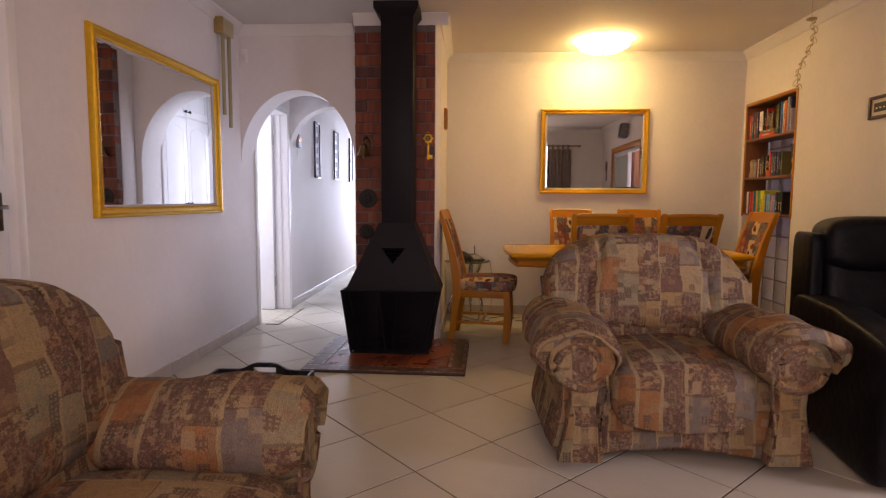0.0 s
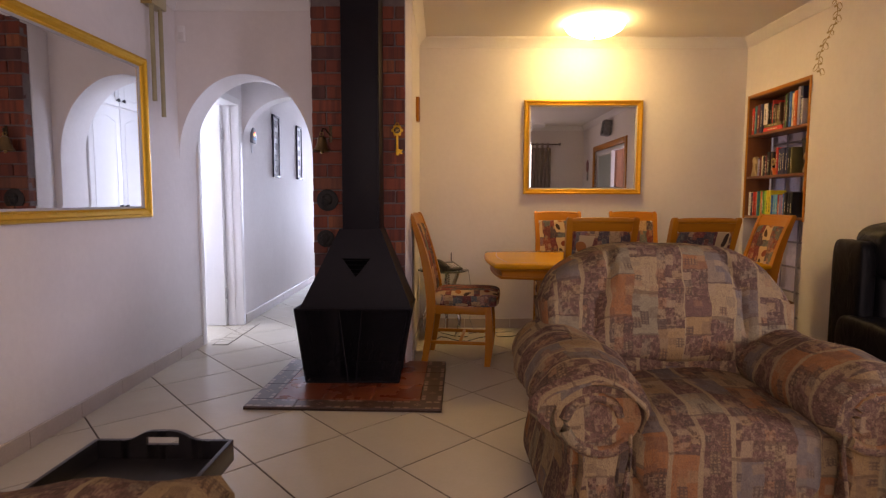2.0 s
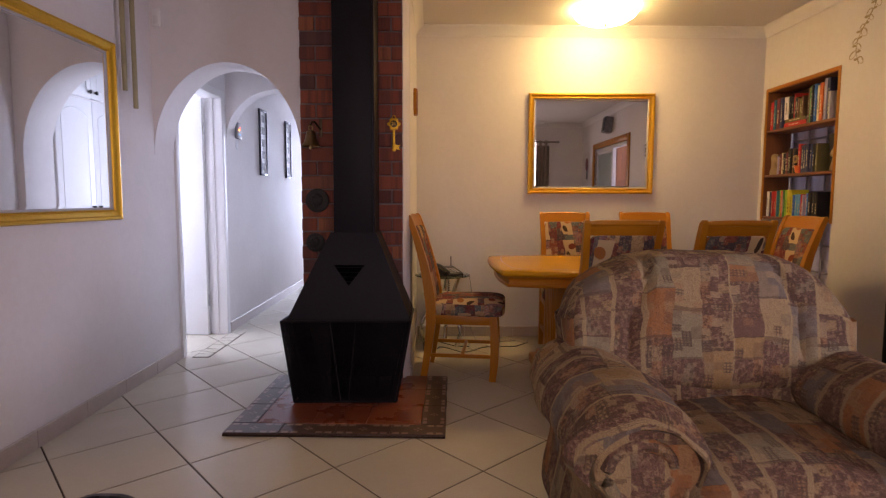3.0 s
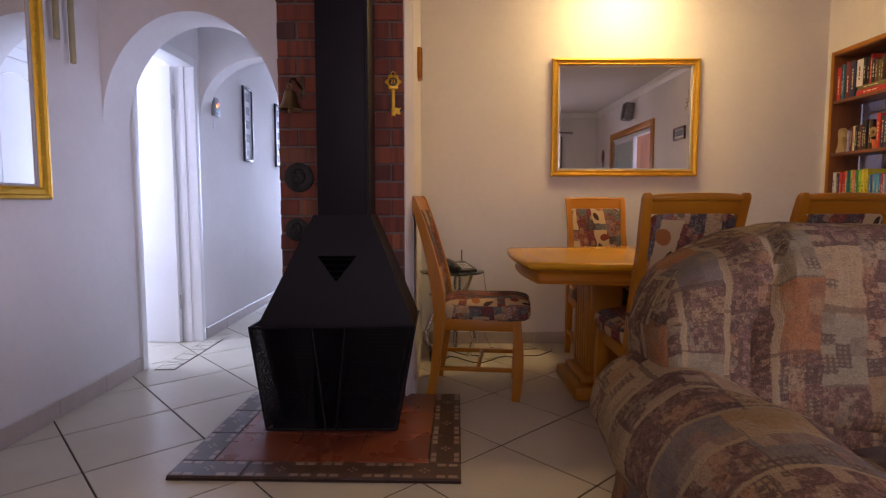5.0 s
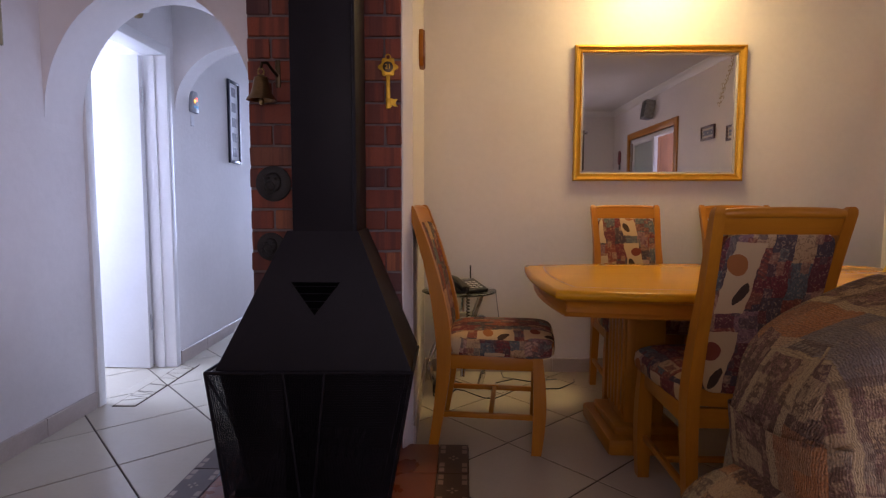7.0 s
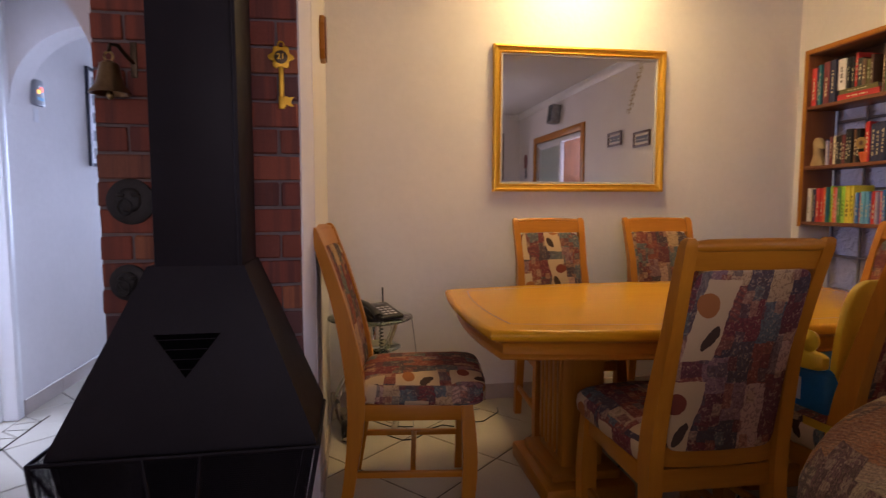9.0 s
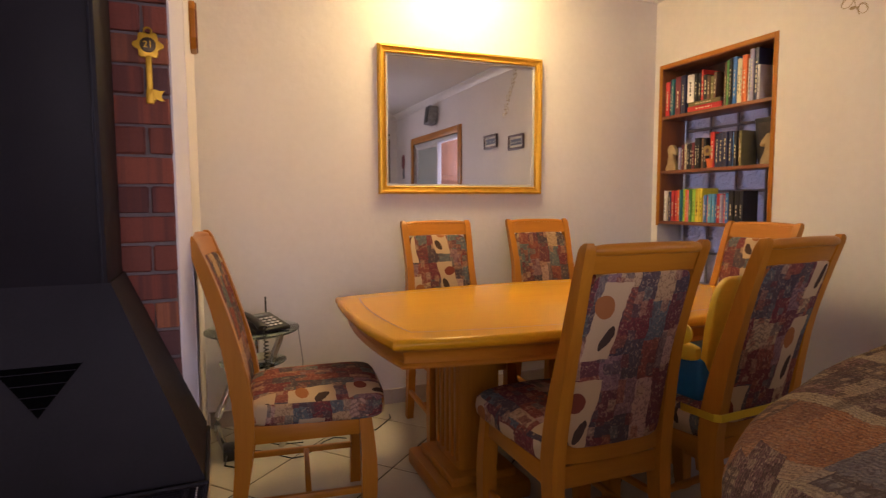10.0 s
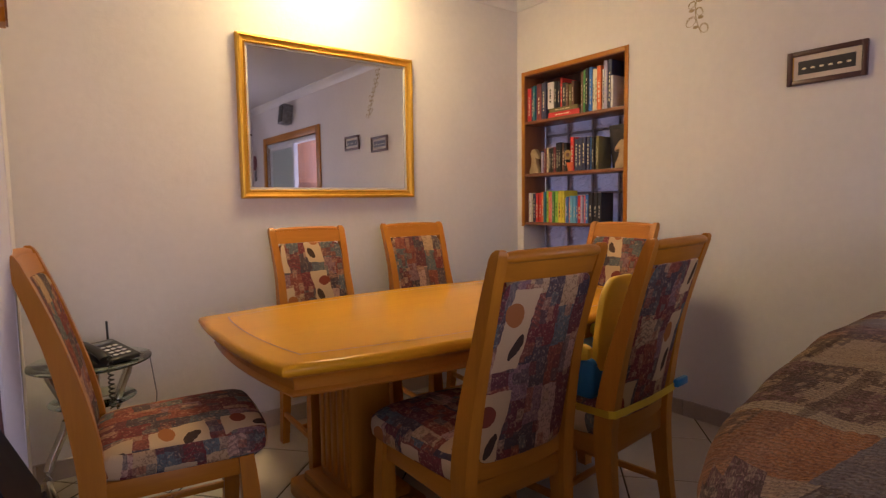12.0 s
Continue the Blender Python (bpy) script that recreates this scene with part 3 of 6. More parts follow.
def armchair(m, label, group):
    a = thing("armchair", label, "armchair", m, group)

    # base with a flared skirt, cut to a shallow arch along its front
    def skirt(p):
        k = max(0.0, -p.z - 0.02) / 0.18
        lift = 0.045 * max(0.0, 1 - (p.x / 0.36) ** 2) if p.z < -0.10 and p.y < -0.25 else 0
        return Vector((p.x * (1 + 0.06 * k), p.y * (1 + 0.05 * k), p.z + lift))
    drape_uv(part("base", slack(cushion(0, -0.01, 0.215, 0.455, 0.37, 0.19, 0.22, 0.2, 72, 22, skirt), 1), SOFA, a))

    # seat cushion: crowned, rolling over the front and hanging in a soft curve
    def seat(p):
        z = p.z + 0.030 * max(0.0, 1 - (p.x / 0.31) ** 2) * (p.z > 0)
        f = max(0.0, (-p.y - 0.20) / 0.20)
        z -= (0.165 - 0.05 * (p.x / 0.31) ** 2) * f ** 1.5 * (1.0 if p.z < 0 else 0.22)
        return Vector((p.x * (1 + 0.05 * f), p.y, z))
    drape_uv(part("seat_cushion", slack(cushion(0, -0.075, 0.375, 0.31, 0.385, 0.085, 0.42, 0.28, 72, 26, seat), 2, 0.008), SOFA, a))
    for s in (-1, 1):
        # scrolled arm: a stuffed roll swept front to back, rising towards the back
        rings = []
        for k in range(17):
            y = -0.455 + 0.795 * k / 16
            f = 1.0 + 0.06 * math.exp(-((y + 0.455) / 0.10) ** 2)
            end = 0.90 if k in (0, 16) else 1.0
            rings.append([(s * (0.440 + 0.138 * f * end * math.cos(q)), y, 0.478 + 0.022 * k / 16 + 0.112 * f * end * math.sin(q)) for q in [2 * math.pi * i / 36 for i in range(36)]])
        wrap_uv(part("arm", slack(loft(rings), 6 + s, 0.007), SOFA, a), s * 0.440, 0.49, 0.13)
        # waisted front post of the arm, flaring to the foot
        prof = [(0.335, 0.045), (0.352, 0.16), (0.372, 0.28), (0.362, 0.36), (0.335, 0.44), (0.338, 0.52), (0.372, 0.575), (0.435, 0.60), (0.505, 0.585), (0.555, 0.535), (0.560, 0.475), (0.528, 0.42), (0.487, 0.385),
                (0.478, 0.30), (0.497, 0.18), (0.53, 0.045)]
        drape_uv(part("arm_front", slack(prism([(s * x, z) for x, z in prof][::s], "y", -0.450, -0.385, bevel=0.014), 21 + s, 0.004), SOFA, a))
        drape_uv(part("arm_panel", slack(cushion(s * 0.435, 0.0, 0.255, 0.075, 0.375, 0.21, 0.3, 0.25, 40, 18, lambda p: Vector((p.x + s * 0.045 * max(0, -p.z) / 0.2, p.y, p.z))), 24 + s), SOFA, a))
        # thick pad folded over the arm, pulled to a point at its front outer corner
        rings = []
        n = 26
        for k in range(n + 1):
            f = k / n
            y = -0.475 + 0.79 * f
            swell = (1 - (2 * f - 1) ** 10) ** 0.5 if 0 < k < n else 0.12
            lip = math.exp(-((y + 0.455) / 0.07) ** 2)
            lo, hi = radians(-18), radians(208)
            thick = (0.046 + 0.010 * math.sin(5.0 * f + s)) * swell
            outer, inner = [], []
            for i in range(27):
                q = lo + (hi - lo) * i / 26
                tip = lip * max(0.0, math.cos(q)) ** 2
                taper = (1 - abs(2 * i / 26 - 1) ** 7)
                ro = 0.133 + thick * (0.25 + 0.75 * taper)
                outer.append((s * (0.440 + ro * math.cos(q) * 1.04 + 0.032 * tip), y + 0.03 * (1 - taper) * (f < 0.2), 0.480 + 0.022 * f + (ro - 0.020) * math.sin(q) + 0.03 * tip))
                ri = 0.128 if 0 < k < n else 0.131
                inner.append((s * (0.440 + ri * math.cos(q) * 1.04), y, 0.480 + 0.022 * f + (ri - 0.020) * math.sin(q)))
            rings.append(outer + inner[::-1])
        wrap_uv(part("arm_pad", slack(loft(rings), 9 + s, 0.013), SOFA, a), s * 0.440, 0.47, 0.16)
        # the arm's cloth rolled into a spiral at its front
        turn = [radians(-140 + 24 * k) for k in range(26)]
        rad = [0.116 - 0.0036 * k for k in range(26)]
        part("scroll", slack(rod([(s * (0.440 + 1.05 * w * math.cos(q)), -0.456 + 0.001 * k, 0.472 + 0.92 * w * math.sin(q)) for k, (q, w) in enumerate(zip(turn, rad))], [0.020] * 21 + [0.018, 0.017, 0.015, 0.013, 0.010], 10), 12 + s, 0.004), SOFA, a)
        part("piping", rod([(s * (0.345 + 0.012 * math.sin(0.9 * k)), -0.453, 0.07 + 0.06 * k) for k in range(7)], 0.007, 6), SOFA, a)

    # back: a broad arched pillow in three sewn panels above a lumbar roll, leaning back
    def back(p):
        f = max(0.0, p.z / 0.235)
        x = p.x * (1.0 - 0.13 * f ** 2)
        z = p.z - (0.10 * (abs(p.x) / 0.53) ** 3.2 if p.z > 0 else 0)
        seam = math.exp(-((abs(p.x) - 0.30 + 0.05 * f) / 0.014) ** 2)
        return Vector((x, p.y * (1 - 0.15 * seam) + 0.14 * p.z, z - 0.016 * seam * (p.z > 0)))
    drape_uv(part("back_pillow", slack(cushion(0, 0.20, 0.738, 0.518, 0.145, 0.236, 0.5, 0.30, 160, 30, back), 3, 0.012), SOFA, a))
    lip = [(-0.44 + 0.88 * k / 20, 0.352 - 0.05 * (2 * k / 20 - 1) ** 4, 0.83 - 0.11 * abs(2 * k / 20 - 1) ** 2.4) for k in range(21)]
    part("pillow_lip", slack(rod(lip, [0.012] + [0.03 + 0.008 * math.sin(1.7 * k) for k in range(19)] + [0.012], 14), 8, 0.014), SOFA, a)
    drape_uv(part("lumbar_cushion", slack(cushion(0, 0.16, 0.50, 0.35, 0.11, 0.125, 0.5, 0.35, 56, 20, lambda p: Vector((p.x, p.y + 0.2 * p.z, p.z))), 4, 0.009), SOFA, a))
    drape_uv(part("back_shell", slack(cushion(0, 0.285, 0.45, 0.495, 0.085, 0.40, 0.3, 0.25, 56, 20, lambda p: Vector((p.x * (1 - 0.04 * p.z / 0.4), p.y + 0.06 * p.z, p.z - (0.07 * (p.x / 0.45) ** 2 if p.z > 0 else 0)))), 5), SOFA, a))
    for sx in (-1, 1):
        for y in (-0.32, 0.28):
            part("foot", turned([(0.02, 0.0), (0.03, 0.02), (0.032, 0.06)], 12, (sx * 0.43, y, 0)), DARKWOOD["z"], a, "small turned dark foot")
    return a


armchair(pose(0.945, 2.81, 0, 0, 0, 1), "rounded armchair in faded patchwork fabric with scrolled arms", "lounge armchairs")
armchair(pose(-0.825, 1.13, 0, 0, 0, 94) @ Matrix.Diagonal((1, 1, 0.985, 1)), "patchwork fabric armchair standing along the white wall", "lounge armchairs")

# black recliner
rec = thing("recliner", "black leather recliner chair with a thick headrest", "armchair", pose(2.18, 2.84, 0, 0, 0, -10) @ Matrix.Diagonal((1, 1, 1.03, 1)))
part("base", block(-0.41, 0.41, -0.62, 0.30, 0.004, 0.34, 0.03), LEATHER, rec)
part("seat_cushion", cushion(0, -0.18, 0.40, 0.28, 0.42, 0.11, 0.4, 0.3), LEATHER, rec)
part("footrest", cushion(0, -0.63, 0.26, 0.27, 0.06, 0.20, 0.35, 0.3), LEATHER, rec)
for s in (-1, 1):
    part("arm", cushion(s * 0.355, -0.21, 0.325, 0.09, 0.49, 0.315, 0.2, 0.25, 40, 20, lambda p: Vector((p.x, p.y, p.z * (1 - 0.18 * max(0, -p.y / 0.46) * (p.z > 0))))), LEATHER, rec)
    part("side_wing", cushion(s * 0.37, 0.27, 0.66, 0.035, 0.13, 0.29, 0.25, 0.3, 24, 14), LEATHER, rec)
part("backrest", cushion(0, 0.24, 0.63, 0.33, 0.13, 0.27, 0.4, 0.3, 40, 18, lambda p: Vector((p.x, p.y + 0.15 * p.z, p.z))), LEATHER, rec)
part("headrest", cushion(0, 0.22, 0.90, 0.345, 0.14, 0.135, 0.5, 0.3, 40, 18, lambda p: Vector((p.x, p.y + 0.1 * p.z, p.z))), LEATHER, rec)

# free-standing stove
SX, SY = -0.5175, 4.28
stove = thing("stove", "black steel freestanding fireplace with square flue and mesh screen", "fireplace", pose(SX, SY, 0.019))
Z1, Z2 = 0.466, 0.945
FL0, FL1, FY0, FY1 = -0.09, 0.145, -0.06, 0.18


def ring(x0, x1, y0, y1, z):
    return [(x0, y0, z), (x1, y0, z), (x1, y1, z), (x0, y1, z)]


part("hood", loft([ring(-0.335, 0.35, -0.185, 0.20, Z1 - 0.02), ring(-0.335, 0.35, -0.185, 0.20, Z1), ring(FL0 - 0.02, FL1 + 0.005, FY0, FY1 + 0.01, Z2)]), STEEL_BLACK, stove)
flue = part("flue", block(FL0, FL1, FY0, FY1, Z2 - 0.005, 2.45, 0.004), STEEL_BLACK, stove)
part("flue_seam", rod([(FL1 - 0.012, FY0 - 0.002, Z2), (FL1 - 0.012, FY0 - 0.002, 2.44)], 0.003, 6), STEEL_BLACK, stove)
part("flue_collar", loft([ring(FL0, FL1, FY0, FY1, 2.43), ring(FL0 - 0.045, FL1 + 0.04, FY0 - 0.05, FY1 + 0.01, 2.478), ring(FL0 - 0.045, FL1 + 0.04, FY0 - 0.05, FY1 + 0.01, 2.524)]), STEEL_BLACK, stove)
part("firebox_floor", block(-0.28, 0.265, -0.19, 0.17, 0.0, 0.03, 0.004), STEEL_BLACK, stove)
for sx in (-1, 1):
    part("firebox_side", loft([ring(*sorted((sx * 0.225, sx * 0.24)), -0.15, 0.165, 0.03), ring(*sorted((sx * 0.315, sx * 0.33)), -0.17, 0.175, Z1 - 0.02)]), STEEL_BLACK, stove)
part("firebox_back", loft([ring(-0.28, 0.265, 0.16, 0.18, 0.03), ring(-0.335, 0.35, 0.175, 0.198, Z1 - 0.02)]), STEEL_BLACK, stove)
# triangular vent in the hood's front
fy = lambda z: -0.185 + (FY0 + 0.185) * (z - Z1) / (Z2 - Z1)
tri = [(-0.083, 0.763), (0.091, 0.763), (0.004, 0.650)]
# near-black sheet: the shade inside the vent hole put into the colour
VENT_DARK = Nodes("vent_hole_dark").set(color=(0.002, 0.002, 0.002), rough=1.0, spec=0.0)
part("vent", loft([[(x, fy(z) - 0.004, z) for x, z in tri], [(x, fy(z) + 0.004, z) for x, z in tri]]), VENT_DARK, stove, "triangular mesh vent")
for i in range(4):
    z = 0.750 - 0.026 * i
    w = 0.084 * (z - 0.650) / 0.113
    part("vent_wire", rod([(0.004 - w, fy(z) - 0.005, z), (0.004 + w, fy(z) - 0.005, z)], 0.0014, 5), STEEL_BLACK, stove)


def bar(p, q, r=0.006):
    return rod([p, q], r, 6)


top, bot = Z1 - 0.008, 0.008
fl_t, fr_t, fl_b, fr_b = (-0.365, -0.205, top), (0.355, -0.20, top), (-0.295, -0.222, bot), (0.275, -0.217, bot)
for name, p, q in (("screen_rail", fl_t, fr_t), ("screen_rail", fl_b, fr_b), ("screen_post", fl_t, fl_b), ("screen_post", fr_t, fr_b), ("screen_bar", (-0.092, -0.206, top), (-0.035, -0.222, bot)),
                   ("screen_bar", (0.053, -0.206, top), (0.010, -0.222, bot)), ("screen_rail", fl_t, (-0.35, 0.17, top)), ("screen_rail", fr_t, (0.355, 0.17, top)), ("screen_bar", fl_t, (-0.29, 0.07, bot)), ("screen_bar", fr_t, (0.275, 0.07, bot))):
    part(name, bar(p, q), STEEL_BLACK, stove)


def mesh_screen(a, b, c, d, n, k):
    """Woven wire between four corners."""
    a, b, c, d = map(Vector, (a, b, c, d))
    bm = bmesh.new()
    for i in range(1, n):
        f = i / n
        rod([a.lerp(b, f), d.lerp(c, f)], 0.0013, 3, bm=bm)
    for j in range(1, k):
        f = j / k
        rod([a.lerp(d, f), b.lerp(c, f)], 0.0013, 3, bm=bm)
    return bm


part("wire_mesh", mesh_screen(fl_t, fr_t, fr_b, fl_b, 120, 76), STEEL_BLACK, stove, "fine black wire mesh")
part("wire_mesh", mesh_screen(fl_t, (-0.35, 0.17, top), (-0.285, 0.17, bot), fl_b, 60, 70), STEEL_BLACK, stove, "fine black wire mesh")
part("wire_mesh", mesh_screen(fr_t, (0.355, 0.17, top), (0.27, 0.17, bot), fr_b, 60, 70), STEEL_BLACK, stove, "fine black wire mesh")
for i in range(9):
    x = -0.14 + 0.035 * i
    part("grate_bar", rod([(x, -0.10, 0.22), (x, -0.11, 0.12), (x, 0.12, 0.12)], 0.007, 6), STEEL_BLACK, stove)
for x in (-0.15, 0.15):
    part("grate_leg", rod([(x, -0.03, 0.028), (x, -0.03, 0.118)], 0.008, 6), STEEL_BLACK, stove)
part("grate_rail", rod([(-0.17, -0.03, 0.115), (0.17, -0.03, 0.115)], 0.008, 6), STEEL_BLACK, stove)

# ---- dining furniture ----
table = thing("dining_table", "honey oak dining table with boat-shaped top on two pedestals", "table", pose(1.228, 4.638, 0))
TL, TW = 0.875, 0.43


def boat(k, z, n=14):
    """The table's outline, k metres inside the edge."""
    hx, hy = TL - k, TW - k
    pts = []
    for s in (1, -1):
        pts += [(s * (hx + 0.03 * (1 - (2 * i / 8 - 1) ** 2)), s * (-hy + 2 * hy * i / 8), z) for i in range(9)]
        pts += [(s * (hx - 2 * hx * i / n), s * (hy + 0.095 * (1 - (2 * i / n - 1) ** 2)), z) for i in range(1, n)]
    return pts


part("tabletop", loft([boat(0.016, 0.7165), boat(0.006, 0.719), boat(0.001, 0.726), boat(0.0, 0.734), boat(0.003, 0.742), boat(0.010, 0.748), boat(0.022, 0.75)]), OAKTOP, table)
bm = bmesh.new()
o, i_ = boat(0.085, 0.7503), boat(0.089, 0.7503)
vo, vi = [bm.verts.new(p) for p in o], [bm.verts.new(p) for p in i_]
for a in range(len(vo)):
    b = (a + 1) % len(vo)
    bm.faces.new((vo[a], vo[b], vi[b], vi[a]))
part("inlay_line", bm, DARKWOOD["x"], table, "thin dark inlaid line")
part("apron", loft([boat(0.058, 0.644), boat(0.046, 0.645), boat(0.043, 0.651), boat(0.046, 0.658), boat(0.053, 0.662), boat(0.054, 0.682), boat(0.048, 0.696), boat(0.034, 0.707), boat(0.022, 0.710), boat(0.020, 0.716)]), OAK["x"], table)
for x in (-0.41, 0.41):
    part("pedestal", block(x - 0.085, x + 0.085, -0.06, 0.20, 0.10, 0.645, 0.012), OAK["z"], table)
    for y in (-0.03, 0.02, 0.07, 0.12, 0.17):
        part("flute", block(x - 0.093, x + 0.093, y - 0.015, y + 0.015, 0.14, 0.60, 0.006), OAK["z"], table)
    part("pedestal_step", block(x - 0.14, x + 0.14, -0.11, 0.25, 0.07, 0.11, 0.012), OAK["y"], table)
    part("foot_plate", block(x - 0.18, x + 0.18, -0.165, 0.305, 0.0, 0.075, 0.018), OAK["y"], table)
part("stretcher", block(-0.32, 0.32, 0.04, 0.10, 0.20, 0.30, 0.008), OAK["x"], table)


def stile_y(z):
    """How far back the chair's back post lies at height z."""
    return 0.20 + (0.0 if z < 0.42 else 0.15 * ((z - 0.42) / 0.64) ** 1.6)


def leg_y(z):
    return stile_y(z) + (0.05 * ((0.42 - z) / 0.42) ** 1.5 if z < 0.42 else 0)


def dining_chair(m, label):
    """A chair that faces -y, its base at the origin."""
    c = thing("dining_chair", label, "chair", m, "dining chairs")
    for s in (-1, 1):
        rings = []
        for k in range(17):
            z = (1.035 * k / 14) if k < 14 else (1.035, 1.05, 1.058)[k - 14]
            w = 0.0165 + 0.004 * math.sin(math.pi * min(1, z / 0.9))
            d = 0.021 + 0.012 * math.exp(-((z - 0.50) / 0.26) ** 2) - 0.004 * max(0.0, z - 0.9) / 0.13
            x = s * (0.185 - 0.012 * max(0.0, min(1.0, (z - 0.45) / 0.35)) + 0.010 * max(0.0, (z - 0.82) / 0.22))
            if k > 13:
                w, d = w * (0.98, 0.85, 0.5)[k - 14], d * (0.98, 0.8, 0.45)[k - 14]
            y = leg_y(z)
            rings.append([(x - w, y - d, z), (x + w, y - d, z), (x + w, y + d, z), (x - w, y + d, z)])
        bm = loft(rings)
        bmesh.ops.recalc_face_normals(bm, faces=bm.faces)
        part("back_post", bm, OAK["z"], c)
        rings = []
        for k in range(9):
            z = 0.42 * k / 8
            w = 0.017 + 0.008 * math.sin(math.pi * (0.15 + 0.85 * z / 0.42)) + 0.004 * z / 0.42
            y = -0.195 - 0.012 * math.sin(math.pi * z / 0.42)
            rings.append([(s * 0.195 - w, y - w, z), (s * 0.195 + w, y - w, z), (s * 0.195 + w, y + w, z), (s * 0.195 - w, y + w, z)])
        part("front_leg", loft(rings), OAK["z"], c)
        part("side_rail", block(s * 0.19 - 0.011, s * 0.19 + 0.011, -0.18, 0.19, 0.36, 0.42, 0.003), OAK["y"], c)
        part("side_stretcher", block(s * 0.19 - 0.009, s * 0.19 + 0.009, -0.19, 0.225, 0.145, 0.168, 0.003), OAK["y"], c)
    part("cross_stretcher", block(-0.18, 0.18, -0.01, 0.01, 0.147, 0.166, 0.003), OAK["x"], c)
    part("front_rail", block(-0.18, 0.18, -0.205, -0.183, 0.355, 0.42, 0.003), OAK["x"], c)
    part("rear_rail", block(-0.175, 0.175, 0.19, 0.212, 0.355, 0.42, 0.003), OAK["x"], c)
    # seat: deep-padded, crowned
    part("seat", cushion(0, -0.035, 0.456, 0.222, 0.235, 0.055, 0.55, 0.25, 44, 14, lambda p: Vector((p.x * (1 - 0.06 * (p.y / 0.22)), p.y, p.z + 0.018 * (1 - (p.x / 0.22) ** 2) * (p.z > 0)))), CHAIRCLOTH, c)
    # back: lower rail, crest rail with ears, padded panel between
    for z0, z1, d in ((0.43, 0.485, 0.012), (0.978, 1.035, 0.013)):
        n = 10
        rings = []
        for k in range(n + 1):
            x = -0.168 + 0.336 * k / n
            bow = 0.018 * (1 - (x / 0.168) ** 2)
            lift = 0.006 * (1 - (x / 0.168) ** 2) if z1 > 0.9 else 0
            rings.append([(x, stile_y(z0) + bow - d, z0), (x, stile_y(z0) + bow + d, z0), (x, stile_y(z1) + bow + d, z1 + lift), (x, stile_y(z1) + bow - d, z1 + lift)])
        part("crest_rail" if z1 > 0.9 else "lower_back_rail", loft(rings), OAK["x"], c)
    part("top_bead", rod([(-0.166 + 0.332 * k / 12, stile_y(1.04) + 0.004 + 0.018 * (1 - (2 * k / 12 - 1) ** 2), 1.038 + 0.004 * (1 - (2 * k / 12 - 1) ** 2)) for k in range(13)], [0.013] + [0.016] * 11 + [0.013], 12), OAK["x"], c)

    def panel(p):
        z = p.z + 0.728
        return Vector((p.x, stile_y(z) + 0.018 * (1 - (p.x / 0.17) ** 2) + p.y, z))
    part("back_panel", cushion(0, 0, 0, 0.161, 0.021, 0.252, 0.18, 0.10, 48, 22, panel), CHAIRCLOTH, c)
    return c


OAKCHAIR = "honey oak dining chair with collage-print cushions"
chair = dining_chair(pose(0.988, 5.19, 0, 0, 0, -3), OAKCHAIR + " along the wall")
for x, y, rz, words in ((1.628, 5.19, -4, " along the wall"), (0.917, 4.121, 179, ", back to the lounge"), (1.44, 4.105, 186, " holding a booster seat"),
                        (0.168, 4.715, 83, " beside the chimney"), (1.99, 4.58, -90, " beside the bookshelf")):
    tagged(copy_thing(chair, pose(x, y, 0, 0, 0, rz)), OAKCHAIR + words)


# pale paint that stands in for bright reflections along a mirror's bevel
BEVEL_SHINE = speckled("pale_bevel_shine", (0.40, 0.39, 0.40), (0.48, 0.47, 0.48), 0.6, 10, 90, 0.05)


